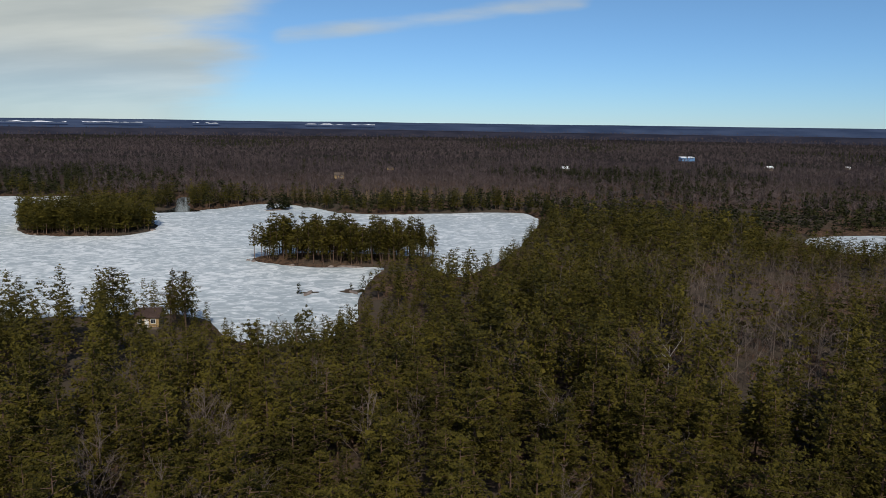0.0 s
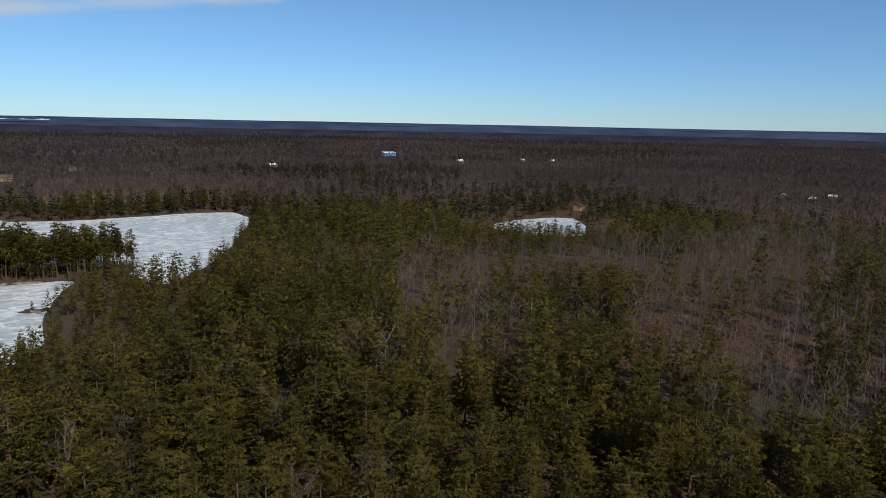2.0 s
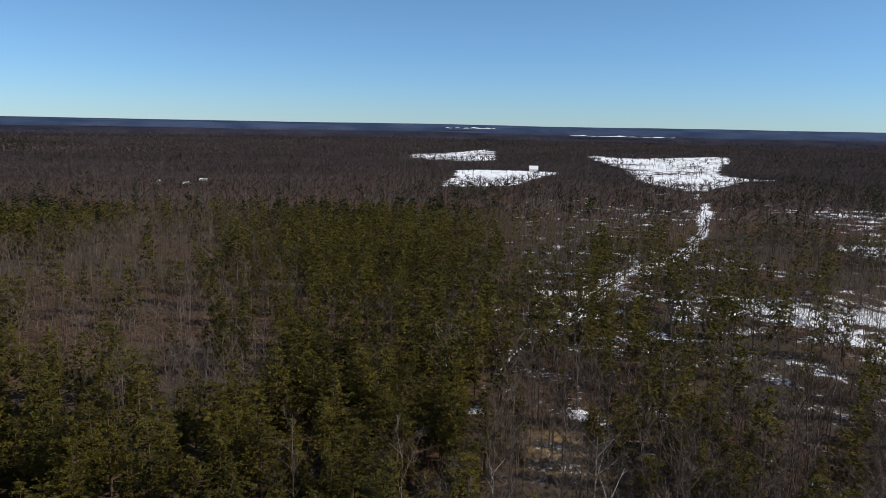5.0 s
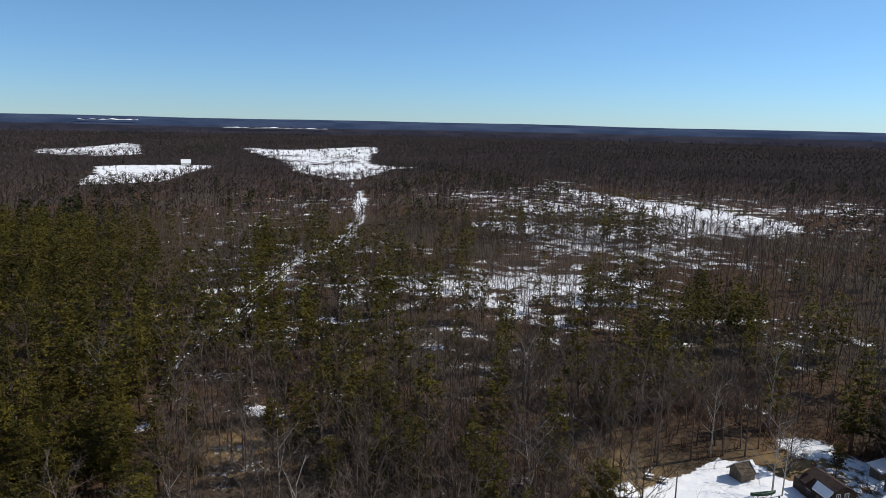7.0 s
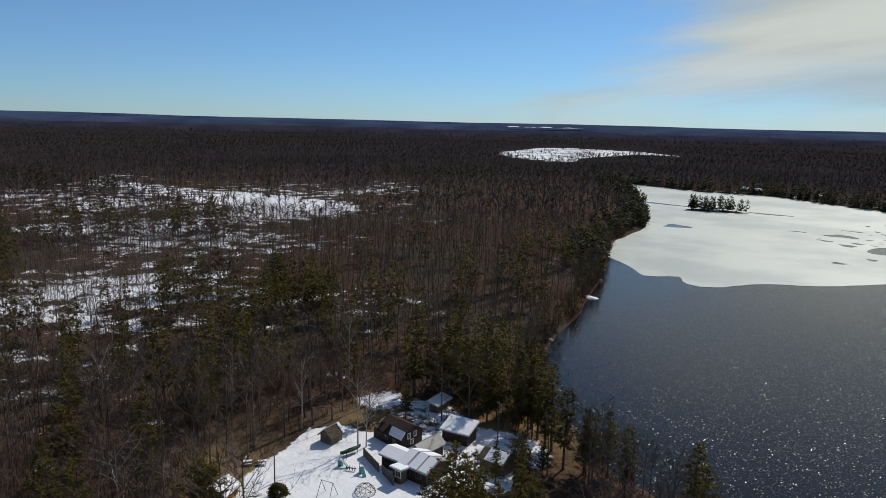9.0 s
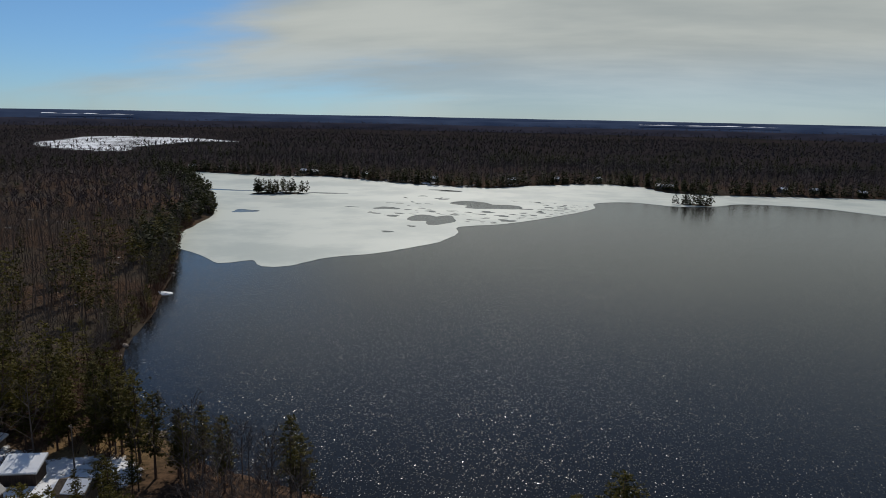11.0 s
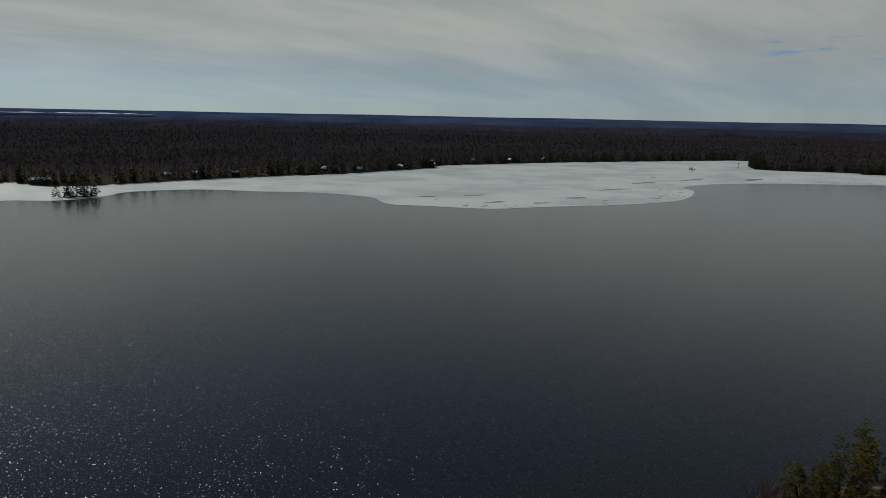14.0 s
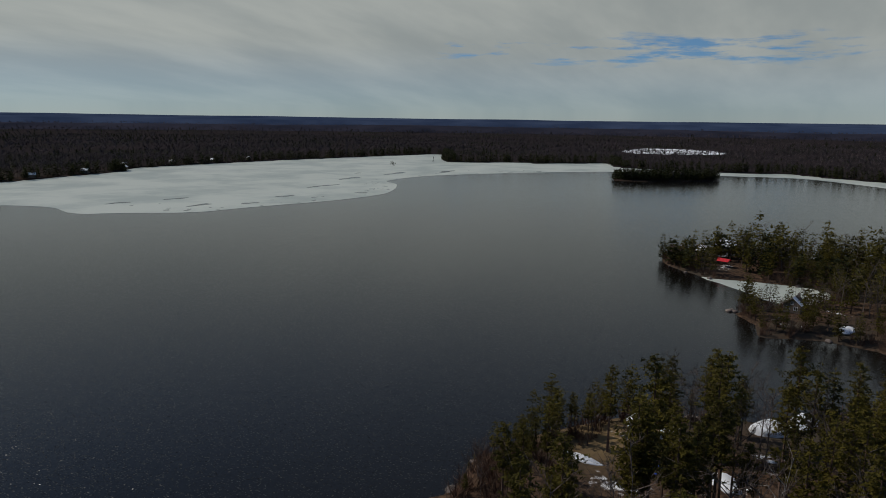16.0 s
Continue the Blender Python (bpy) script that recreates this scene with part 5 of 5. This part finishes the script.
def gambrel_house(x, y, turn, w, dep, wall_h, knee, top):
    """A house under a broken-slope roof, ridge along its own x."""
    ob = empty("log_house", x, y, floor_at(x, y), turn, label="dark brown two-storey house with a gambrel roof and one snowy patch", category="house")
    hw, hd, t = w / 2, dep / 2, 0.14
    for s in (-1, 1):
        part("wall", box(-hw + t, hw - t, s * hd - (t if s > 0 else 0), s * hd + (0 if s > 0 else t), -0.6, wall_h), DARK_WOOD, ob)
        part("gable_wall", gambrel_wall(-hw if s < 0 else hw - t, hd, -0.6, wall_h, knee, top, t), DARK_WOOD, ob)
        o = 0.3
        lower = [(-hw - o, s * hd * 0.66, knee), (hw + o, s * hd * 0.66, knee), (hw + o, s * (hd + o), wall_h - 0.25), (-hw - o, s * (hd + o), wall_h - 0.25)]
        upper = [(-hw - o, 0, top), (hw + o, 0, top), (hw + o, s * hd * 0.68, knee - 0.02), (-hw - o, s * hd * 0.68, knee - 0.02)]
        low = part("roof", slab(lower if s < 0 else lower[::-1], 0.10), SHINGLE, ob)
        part("roof", slab(upper if s < 0 else upper[::-1], 0.14), SHINGLE, ob)
        if s > 0:
            k = [(-hw - o * 0.6, 0.74 * hd, knee - 0.1), (hw * 0.12, 0.7 * hd, knee - 0.06), (hw * 0.05, hd + o * 0.7, wall_h + 0.02), (-hw - o * 0.6, hd + o * 0.8, wall_h - 0.02)]
            part("snow_cover", slab(k[::-1], 0.22), SNOW, low, "old snow lying on the roof")
            part("dormer_roof", slab([(hw * 0.35, hd * 0.7, knee + 0.05), (hw * 0.75, hd * 0.7, knee + 0.05), (hw * 0.75, hd + 0.7, wall_h + 0.35), (hw * 0.35, hd + 0.7, wall_h + 0.35)][::-1], 0.1), SHINGLE, ob)
    for u, v, ww, hh in ((-0.65, wall_h - 0.25, 0.5, 0.75), (0.65, wall_h - 0.25, 0.5, 0.75), (0.0, 0.5, 0.6, 0.7)):
        window(ob, -hw, u, v, ww, hh, "-x", WHITE_PAINT)
    window(ob, 1.0, hd, 0.8, 0.8, 0.9, "+y", GREY_WOOD)
    part("door", box(-1.2, -0.45, hd + 0.002, hd + 0.04, 0.0, 1.5), GREY_WOOD, ob)
    part("lean_to", box(hw + 0.01, hw + 1.5, -1.0, 2.0, -0.5, 1.7), DARK_WOOD, ob)
    return ob


def flat_hut(name, x, y, turn, w, dep, front, back, wall_mat, label, category, snow=True, group=""):
    """A hut with a single sloping roof, high at the front."""
    ob = empty(name, x, y, floor_at(x, y), turn, label=label, category=category, group=group)
    hw, hd = w / 2, dep / 2
    part("wall", box(-hw, hw, -hd, -hd + 0.1, -0.5, front), wall_mat, ob)
    part("wall", box(-hw, hw, hd - 0.1, hd, -0.5, back), wall_mat, ob)
    for x0, x1 in ((-hw, -hw + 0.1), (hw - 0.1, hw)):
        bm = slab([(x0, -hd + 0.1, -0.5), (x1, -hd + 0.1, -0.5), (x1, hd - 0.1, -0.5), (x0, hd - 0.1, -0.5)], 0.5 + back)
        for v in bm.verts:
            if v.co.z > 0 and v.co.y < 0:
                v.co.z = front
        part("wall", bm, wall_mat, ob)
    o = 0.35
    c = [(-hw - o, -hd - o, front), (hw + o, -hd - o, front), (hw + o, hd + o, back), (-hw - o, hd + o, back)]
    roof = part("roof", slab(c, 0.12), METAL_ROOF, ob)
    if snow:
        part("snow_cover", slab([(p[0] * 0.985, p[1] * 0.985, p[2] + 0.125) for p in c], 0.18), SNOW, roof, "smooth snow lying on the roof")
    part("door", box(-hw * 0.5, -hw * 0.5 + 0.85, -hd - 0.03, -hd - 0.002, 0.0, 1.95), GREY_WOOD, ob)
    window(ob, hw * 0.35, -hd, 1.0, 0.9, 0.8, "-y", WHITE_PAINT)
    return ob


# the homestead beside the southern lake
cabin("shed", 83.4, -57.7, 103, 2.5, 2.2, 1.3, 0.95, GREY_WOOD, OLD_SHINGLE, "small weathered log shed with mossy shingles beside the yard", "shed", snow=((-1, 0.0, 1.0), (1, 0.0, 0.16)), trim=TAN_WOOD)
gambrel_house(76.3, -65.6, 3, 5.0, 4.3, 1.8, 2.75, 3.4)
flat_hut("guest_cabin", 70.7, -72.8, 18, 4.4, 3.1, 2.7, 1.8, DARK_WOOD, "dark cabin under a snow-covered flat roof", "cabin")
cabin("lodge_wing", 70.5, -60.2, 8, 3.4, 3.2, 1.9, 0.5, DARK_WOOD, METAL_ROOF, "dark low lodge wing under snow-covered roofing", "house", snow=((1, 0, 1), (-1, 0, 1)), windows=(("+y", 0.8, 0.8, 0.7, 0.7),), trim=GREY_WOOD)
cabin("lodge", 66.2, -61.4, 8, 4.6, 5.0, 2.0, 0.9, DARK_WOOD, METAL_ROOF, "dark wooden lodge with a patchy snow-covered metal roof", "house", snow=((1, 0.02, 0.30), (1, 0.35, 0.63), (1, 0.70, 0.98), (-1, 0.3, 0.62), (-1, 0.68, 0.98)), windows=(("+y", -1.0, 0.8, 0.8, 0.8), ("+y", 1.0, 0.8, 0.8, 0.8)), trim=GREY_WOOD)
cabin("lodge_annexe", 69.6, -65.0, 95, 4.6, 2.2, 2.0, 0.9, DARK_WOOD, METAL_ROOF, "narrow annexe with bare grey metal roofing", "house", snow=((-1, 0.0, 0.55),), trim=GREY_WOOD)
flat_hut("porch_hut", 67.1, -57.7, 188, 1.4, 1.4, 2.1, 1.8, GREY_WOOD, "small entrance hut with a snowy roof", "hut")
cabin("boat_shed", 60.6, -70.6, 10, 4.0, 3.6, 1.8, 0.8, GREY_WOOD, OLD_SHINGLE, "grey boat shed with snow on one slope", "shed", snow=((1, 0.1, 0.75),), trim=TAN_WOOD)
flat_hut("wood_shed", 81.4, -78.8, 105, 4.2, 1.6, 1.7, 1.2, GREY_WOOD, "open-sided wood shed under a long snowy roof", "shed")
cabin("garden_shed", 79.2, -37.6, 120, 3.0, 3.0, 1.2, 0.9, ORANGE_WOOD, OLD_SHINGLE, "orange timber shed under a snowy roof", "shed", snow=((1, 0, 1), (-1, 0, 1)), trim=TAN_WOOD)


def fence(x0, y0, x1, y1, boards):
    ob = empty("board_fence", x0, y0, floor_at(x0, y0), math.degrees(math.atan2(y1 - y0, x1 - x0)), label="grey board fence round the lodge porch", category="fence")
    ln = math.hypot(x1 - x0, y1 - y0)
    for i in range(boards):
        a = ln * i / boards
        part("board", box(a, a + ln / boards * 0.9, -0.015, 0.015, -0.3, 1.25 + 0.06 * (i % 3)), GREY_WOOD, ob)
    for zz in (0.3, 0.95):
        part("rail", box(0, ln, 0.016, 0.06, zz, zz + 0.09), GREY_WOOD, ob)


fence(76.3, -58.4, 70.8, -57.0, 30)
fence(70.4, -57.2, 66.6, -56.2, 24)


def picnic_table(x, y, turn):
    ob = empty("picnic_table", x, y, floor_at(x, y), turn, label="wooden picnic table with snow on its top", category="table", group="picnic tables on the lawn")
    top = part("tabletop", box(-0.9, 0.9, -0.38, 0.38, 0.70, 0.75, 0.01), GREY_WOOD, ob)
    part("snow_cover", box(-0.86, 0.86, -0.35, 0.35, 0.755, 0.86, 0.04), SNOW, top, "cushion of snow")
    for s in (-1, 1):
        bench = part("bench", box(-0.9, 0.9, s * 0.62, s * 0.88, 0.42, 0.46, 0.01), GREY_WOOD, ob)
        part("snow_cover", box(-0.85, 0.85, s * 0.64, s * 0.86, 0.465, 0.53, 0.03), SNOW, bench, "strip of snow")
        for u in (-0.65, 0.65):
            part("leg", rod((u, s * 0.25, 0.69), (u, s * 0.68, 0.0), 0.045), GREY_WOOD, ob)
    for u in (-0.65, 0.65):
        part("brace", box(u - 0.03, u + 0.03, -0.8, 0.8, 0.36, 0.415), GREY_WOOD, ob)
    ob.matrix_basis = ob.matrix_basis @ Matrix.Scale(1 / U, 4)


picnic_table(84.9, -44.4, 60)
picnic_table(83.6, -46.0, 60)


def dome_climber(x, y, size):
    """A climbing dome of iron bars."""
    ob = empty("dome_climber", x, y, floor_at(x, y), 0, label="domed climbing frame of thin iron bars on snow", category="climbing frame")
    bm = bmesh.new()
    bmesh.ops.create_icosphere(bm, subdivisions=2, radius=size)
    edges = [(e.verts[0].co.copy(), e.verts[1].co.copy()) for e in bm.edges if min(e.verts[0].co.z, e.verts[1].co.z) > -0.1]
    bm.free()
    for a, b in edges:
        a.z, b.z = max(a.z, 0.0) * 0.85, max(b.z, 0.0) * 0.85
        part("bar", rod(a, b, 0.028, None, 5), IRON, ob)


dome_climber(67.9, -52.3, 1.45)


def swing_frame(x, y, turn):
    ob = empty("swing_frame", x, y, floor_at(x, y), turn, label="pointed frame of thin poles on the snow", category="play frame")
    for s in (-1, 1):
        for u in (-1.0, 1.0):
            part("pole", rod((s * 1.0, u, 0), (s * 0.9, 0, 2.1), 0.035), IRON, ob)
    part("top_bar", rod((-1.0, 0, 2.1), (1.0, 0, 2.1), 0.035), IRON, ob)


swing_frame(70.4, -48.0, 20)


def canoe(x, y, turn):
    """A canoe laid keel up on two trestles."""
    ob = empty("canoe", x, y, floor_at(x, y), turn, label="dark green canoe lying keel up on trestles", category="canoe")
    bm = bmesh.new()
    rings = []
    for i in range(11):
        t = i / 10 * 2 - 1
        w, h = 0.42 * (1 - abs(t) ** 2.4) + 0.02, 0.36 + 0.12 * abs(t) ** 3
        rings.append([bm.verts.new((t * 1.9, w * math.cos(a), 0.62 + h * math.sin(a))) for a in np.linspace(0, math.pi, 8)])
    for a, b in zip(rings, rings[1:]):
        for k in range(7):
            bm.faces.new((a[k], a[k + 1], b[k + 1], b[k]))
    bmesh.ops.solidify(bm, geom=bm.faces[:], thickness=0.03)
    part("hull", bm, GREEN_HULL, ob)
    for u in (-1.0, 1.0):
        for s in (-1, 1):
            part("trestle_leg", rod((u, s * 0.45, 0), (u, s * 0.3, 0.6), 0.04), GREY_WOOD, ob)
        part("trestle_bar", box(u - 0.04, u + 0.04, -0.5, 0.5, 0.58, 0.64), GREY_WOOD, ob)


canoe(77.8, -57.2, 92)


def play_slide(x, y, turn):
    ob = empty("play_slide", x, y, floor_at(x, y), turn, label="small teal plastic play slide with snow on top", category="slide", group="play slides on the lawn")
    part("chute", slab([(-0.1, -0.25, 0.9), (-0.1, 0.25, 0.9), (1.1, 0.25, 0.05), (1.1, -0.25, 0.05)], 0.05), TEAL, ob)
    part("tower", box(-0.6, -0.11, -0.3, 0.3, 0, 0.9, 0.03), TEAL, ob)
    part("snow_cover", box(-0.58, -0.13, -0.28, 0.28, 0.905, 1.05, 0.04), SNOW, ob, "cap of snow")
    for s in (-1, 1):
        part("side_rail", rod((-0.35, s * 0.28, 0.9), (-0.35, s * 0.28, 1.5), 0.03), TEAL, ob)
    part("roof_bar", rod((-0.35, -0.3, 1.5), (-0.35, 0.3, 1.5), 0.04), TEAL, ob)


play_slide(75.6, -54.2, 200)
play_slide(72.1, -55.0, 160)


def seesaw(x, y, turn):
    ob = empty("spring_seesaw", x, y, floor_at(x, y), turn, label="low rusty spring seesaw in the snow", category="seesaw")
    part("plank", box(-0.8, 0.8, -0.1, 0.1, 0.35, 0.42, 0.01), IRON, ob)
    for u in (-0.6, -0.2, 0.2, 0.6):
        part("spring", rod((u, 0, 0), (u, 0, 0.35), 0.06), IRON, ob)
        part("handle", rod((u, 0, 0.42), (u, 0, 0.75), 0.03), IRON, ob)


seesaw(73.9, -54.4, 30)


def utility_pole(x, y, h, far):
    ob = empty("utility_pole", x, y, floor_at(x, y), 0, label="thin grey wooden pole carrying a wire", category="pole", group="poles of the homestead")
    part("pole", rod((0, 0, -0.5), (0, 0, h), 0.11, 0.08, 8), GREY_WOOD, ob)
    part("crossarm", box(-0.4, 0.4, -0.04, 0.04, h - 0.45, h - 0.35), GREY_WOOD, ob)
    part("insulator", rod((0.3, 0, h - 0.35), (0.3, 0, h - 0.2), 0.04), WHITE_PAINT, ob)
    wire = part("wire", rod((0.3, 0, h - 0.2), (far[0] - x, far[1] - y, far[2]), 0.012, None, 4), IRON, ob)
    return wire


utility_pole(78.0, -44.7, 4.6, (82.0, -56.6, 2.6))
utility_pole(66.6, -77.2, 6.5, (70.0, -73.0, 3.2))


def dock(x, y, turn, w, dep, name="dock", label="weathered plank dock at the lake's edge"):
    ob = empty(name, x, y, 0.0, turn, label=label, category="dock")
    n = 14
    for i in range(n):
        a = -w / 2 + w * i / n
        part("plank", box(a, a + w / n * 0.88, -dep / 2, dep / 2, 0.42, 0.48), GREY_WOOD, ob)
    for s in (-1, 1):
        part("beam", box(-w / 2, w / 2, s * dep * 0.4 - 0.08, s * dep * 0.4 + 0.08, 0.28, 0.418), DARK_WOOD, ob)
        for u in (-0.45, 0.0, 0.45):
            part("pile", rod((u * w, s * dep * 0.4, -1.6), (u * w, s * dep * 0.4, 0.28), 0.1), DARK_WOOD, ob)


dock(64.0, -90.6, 15, 4.6, 2.0)
dock(-262.0, -54.5, 20, 4.0, 1.4)


def mound(name, x, y, z, size, mat, label, category, seed, group=""):
    """A rounded uneven heap."""
    bm = bmesh.new()
    bmesh.ops.create_icosphere(bm, subdivisions=3, radius=1.0)
    for v in bm.verts:
        k = 1 + 0.30 * (noise.noise(v.co * 1.3 + Vector((seed * 3.1, 0, 0)))) + 0.12 * noise.noise(v.co * 3.7 + Vector((0, seed * 1.7, 0)))
        v.co = Vector((v.co.x * size[0] * k, v.co.y * size[1] * k, max(v.co.z * k, -0.25) * size[2]))
    me = bpy.data.meshes.new(name)
    bm.to_mesh(me)
    bm.free()
    me.materials.append(mat)
    for p in me.polygons:
        p.use_smooth = True
    ob = new(name, me)
    ob.matrix_basis = pose(x, y, z, 0, 0, seed * 47 % 360)
    return tagged(ob, label, category, group)


# rocks along the shores, snow heaps, floes
rng = np.random.RandomState(700)
for loop, r0, r1, count in ((SOUTH, 80, 290, 34), (NORTH, 150, 260, 14), (ISLANDS[1], 100, 300, 12), (ISLANDS[0], 100, 400, 8)):
    spots = [p for p in loop if r0 < np.hypot(*p) < r1 and not (-240 < float(azimuth(p[0], p[1])) < -160)]
    for i in range(count):
        p = spots[rng.randint(len(spots))] + rng.uniform(-0.8, 0.8, 2)
        k = rng.uniform(0.4, 1.2)
        mound("shore_rock", p[0], p[1], 0.0, (k, k * rng.uniform(0.6, 1), k * 0.6), ROCK, "rounded grey-brown rock at the waterline", "rock", 700 + i, "rocks along the shores")
for i, (px, py, w, d) in enumerate(((-47 * K, 240.5 * K, 3.2, 0.9), (-32 * K, 243.5 * K, 3.6, 1.0), (-39 * K, 287 * K, 5, 1), (-112 * K, 476 * K, 8, 1.6))):
    mound("rock_ledge", px, py, 0.05, (w, d, 0.5), ROCK, "low dark rock ledge in the frozen lake", "rock", 760 + i, "ledges in the frozen lake")
mound("ice_floe", 113.7, -169.6, 0.02, (3.0, 1.8, 0.5), SNOW, "stranded white ice block by the shore", "ice block", 770)
for i, (px, py, w, d, h) in enumerate(((-117, -6.6, 3.0, 2.2, 1.8), (-124.5, -1.8, 3.2, 2.4, 1.9), (-95.8, -10, 2.6, 1.8, 0.9), (-92.5, -29.3, 3.2, 1.0, 0.5), (-109, -20, 2.0, 1.0, 0.5), (-188.5, 3.8, 4.2, 1.6, 0.5))):
    mound("snow_mound", px, py, max(floor_at(px, py), 0.0), (w, d, h), SNOW, "rounded mound of old snow under the pines", "snow mound", 780 + i, "snow mounds under the pines")
cove = smooth_loop(units(-283, -46, -272, -33, -262, -24, -252, -10, -266, 2, -286, 2, -288, -25, -286, -42), 4, 0.6, 72)
tagged(sheet("ice_cove", [cove], 0.05, WHITE_ICE, 0.1), "white rotting ice left in the sheltered cove", "ice", kind="structure")

# cottages on the western points and round the lakes
cabin("point_cottage", -268.0, -52.0, 70, 6.0, 5.0, 2.6, 2.0, DARK_WOOD, SHINGLE, "dark gabled cottage at the tip of the point", "cottage", snow=((1, 0.6, 1.0),), windows=(("-x", 0, 1.0, 1.6, 1.2),), chimney=1.0, porch=1.6)
cabin("point_cottage", -274.0, -44.0, 60, 5.0, 4.4, 2.5, 1.8, GREY_WOOD, OLD_SHINGLE, "grey gabled cottage among bare trees", "cottage", snow=((-1, 0.2, 0.8),), windows=(("-y", 1.5, 1.0, 0.9, 0.9),))
cabin("lake_cottage", -299.0, -39.0, 80, 8.0, 5.5, 2.6, 1.7, GREY_WOOD, METAL_ROOF, "long cottage with a snow-covered roof", "cottage", snow=((1, 0, 1), (-1, 0, 1)))
cabin("shore_cottage", -201.0, -8.5, 350, 4.8, 4.2, 2.2, 1.7, GREY_WOOD, OLD_SHINGLE, "grey-brown shore cottage with a pale gable and a snowy corner", "cottage", snow=((1, 0.6, 1.0),), windows=(("+x", -0.9, 0.8, 0.8, 0.9), ("+x", 0.9, 0.8, 0.8, 0.9), ("+x", 0.0, 2.3, 0.6, 0.6)), chimney=-1.5)
cabin("pine_cottage", -104.5, -24.0, 20, 4.2, 3.6, 2.3, 1.3, DARK_WOOD, SHINGLE, "small dark cottage with a snowy roof slope under tall pines", "cottage", snow=((1, 0.1, 0.9), (-1, 0.3, 0.9)))
lodge = cabin("deck_house", -70.0, 162.0, 6, 5.6, 4.6, 2.6, 1.6, TAN_WOOD, SHINGLE, "timber lake house with dark roof and wooden decks", "house", snow=(), windows=(("-y", -1.5, 1.0, 1.0, 1.0), ("-y", 1.5, 1.0, 1.0, 1.0)), porch=1.8, trim=WHITE_PAINT)
part("lower_deck", box(-2.8, 2.8, -5.2, -4.15, -1.2, -0.9), TAN_WOOD, lodge)
flat_hut("blue_house", 350.0, 1006.0, 190, 20.0, 9.0, 6.0, 5.0, BLUE_PAINT, "large pale blue house in the far woods", "house", True)
cabin("white_barn", 745.6, 142.0, 100, 9.0, 7.0, 3.2, 3.4, WHITE_PAINT, METAL_ROOF, "white barn at the edge of a snowy field", "barn", snow=((1, 0, 1), (-1, 0, 1)))
cabin("pond_cabin", 238.0, 343.0, 30, 6.0, 4.6, 2.5, 1.6, TAN_WOOD, SHINGLE, "tan cabin above the frozen pond", "cabin")


def canopy(x, y, turn):
    ob = empty("canopy_tent", x, y, floor_at(x, y), turn, label="bright red canvas canopy on thin poles by the water", category="canopy")
    for s in (-1, 1):
        for u in (-1, 1):
            part("pole", rod((u * 1.9, s * 1.4, -0.2), (u * 1.9, s * 1.4, 2.1), 0.04), IRON, ob)
        part("cloth", slab([(-2.1, 0, 2.9), (2.1, 0, 2.9), (2.1, s * 1.6, 2.05), (-2.1, s * 1.6, 2.05)][::-s], 0.03), RED_CLOTH, ob)


canopy(-251.5, -33.6, 75)


def tarp_heap(x, y, turn, seed):
    ob = mound("tarp_heap", x, y, floor_at(x, y), (1.3, 0.9, 0.9), BLUE_CLOTH, "crumpled bright blue tarpaulin over a stack", "tarpaulin", seed)
    ob.matrix_basis = pose(x, y, floor_at(x, y), 0, 0, turn)


tarp_heap(-94.3, -18.9, 20, 790)

styles = [
    cabin("cottage", 131.0, 748.0, 20, 8.0, 6.0, 2.6, 2.0, GREY_WOOD, METAL_ROOF, "weathered cottage with snow on its roof among trees", "cottage", snow=((1, 0, 1), (-1, 0, 1)), windows=(("-y", 2.2, 1.0, 1.2, 1.1),), group="cottages round the lakes"),
    cabin("cottage", 375.0, 804.0, 200, 8.0, 6.0, 3.0, 2.0, GREY_WOOD, METAL_ROOF, "grey cottage with snow on its roof among trees", "cottage", snow=((1, 0, 1), (-1, 0.3, 1)), windows=(("-y", 2.2, 1.0, 1.2, 1.1),), group="cottages round the lakes"),
    cabin("cottage", -91.0, 616.0, 10, 8.0, 6.0, 3.0, 2.2, TAN_WOOD, OLD_SHINGLE, "tan cottage in a dry clearing", "cottage", windows=(("-y", 2.2, 1.0, 1.2, 1.1),), group="cottages round the lakes")]


def set_down(src, x, y, turn, size=1.0):
    keep = src.matrix_basis.copy()
    made = copy_thing(src, pose(x, y, floor_at(x, y), 0, 0, turn))
    made.matrix_basis = pose(x, y, floor_at(x, y), 0, 0, turn) @ Matrix.Scale(size, 4)
    src.matrix_basis = keep


for i, (px, py) in enumerate(((490, 847), (433.8, 368), (431, 340), (462, 349), (-55, 738), (525, 826))):
    set_down(styles[(2 if i == 4 else 1)], px, py, 40 * i, 0.7)
rng = np.random.RandomState(720)
far_side = [p for p in SOUTH if np.hypot(*p) > 480 and -226 < float(azimuth(p[0], p[1])) < -148]
for i in range(24):
    p = far_side[int(len(far_side) * (i + rng.uniform(0.1, 0.9)) / 24)]
    q = p * (1 + rng.uniform(6, 26) / np.hypot(*p))
    if land_distance(np.array([q[0]]), np.array([q[1]]))[0] > 2:
        set_down(styles[1], q[0], q[1], rng.uniform(0, 360), 0.72)

# the plan at its true size
for ob in list(scene.objects):
    if ob.parent is None and ob.type in ("MESH", "EMPTY"):
        ob.matrix_basis = Matrix.Scale(U, 4) @ ob.matrix_basis
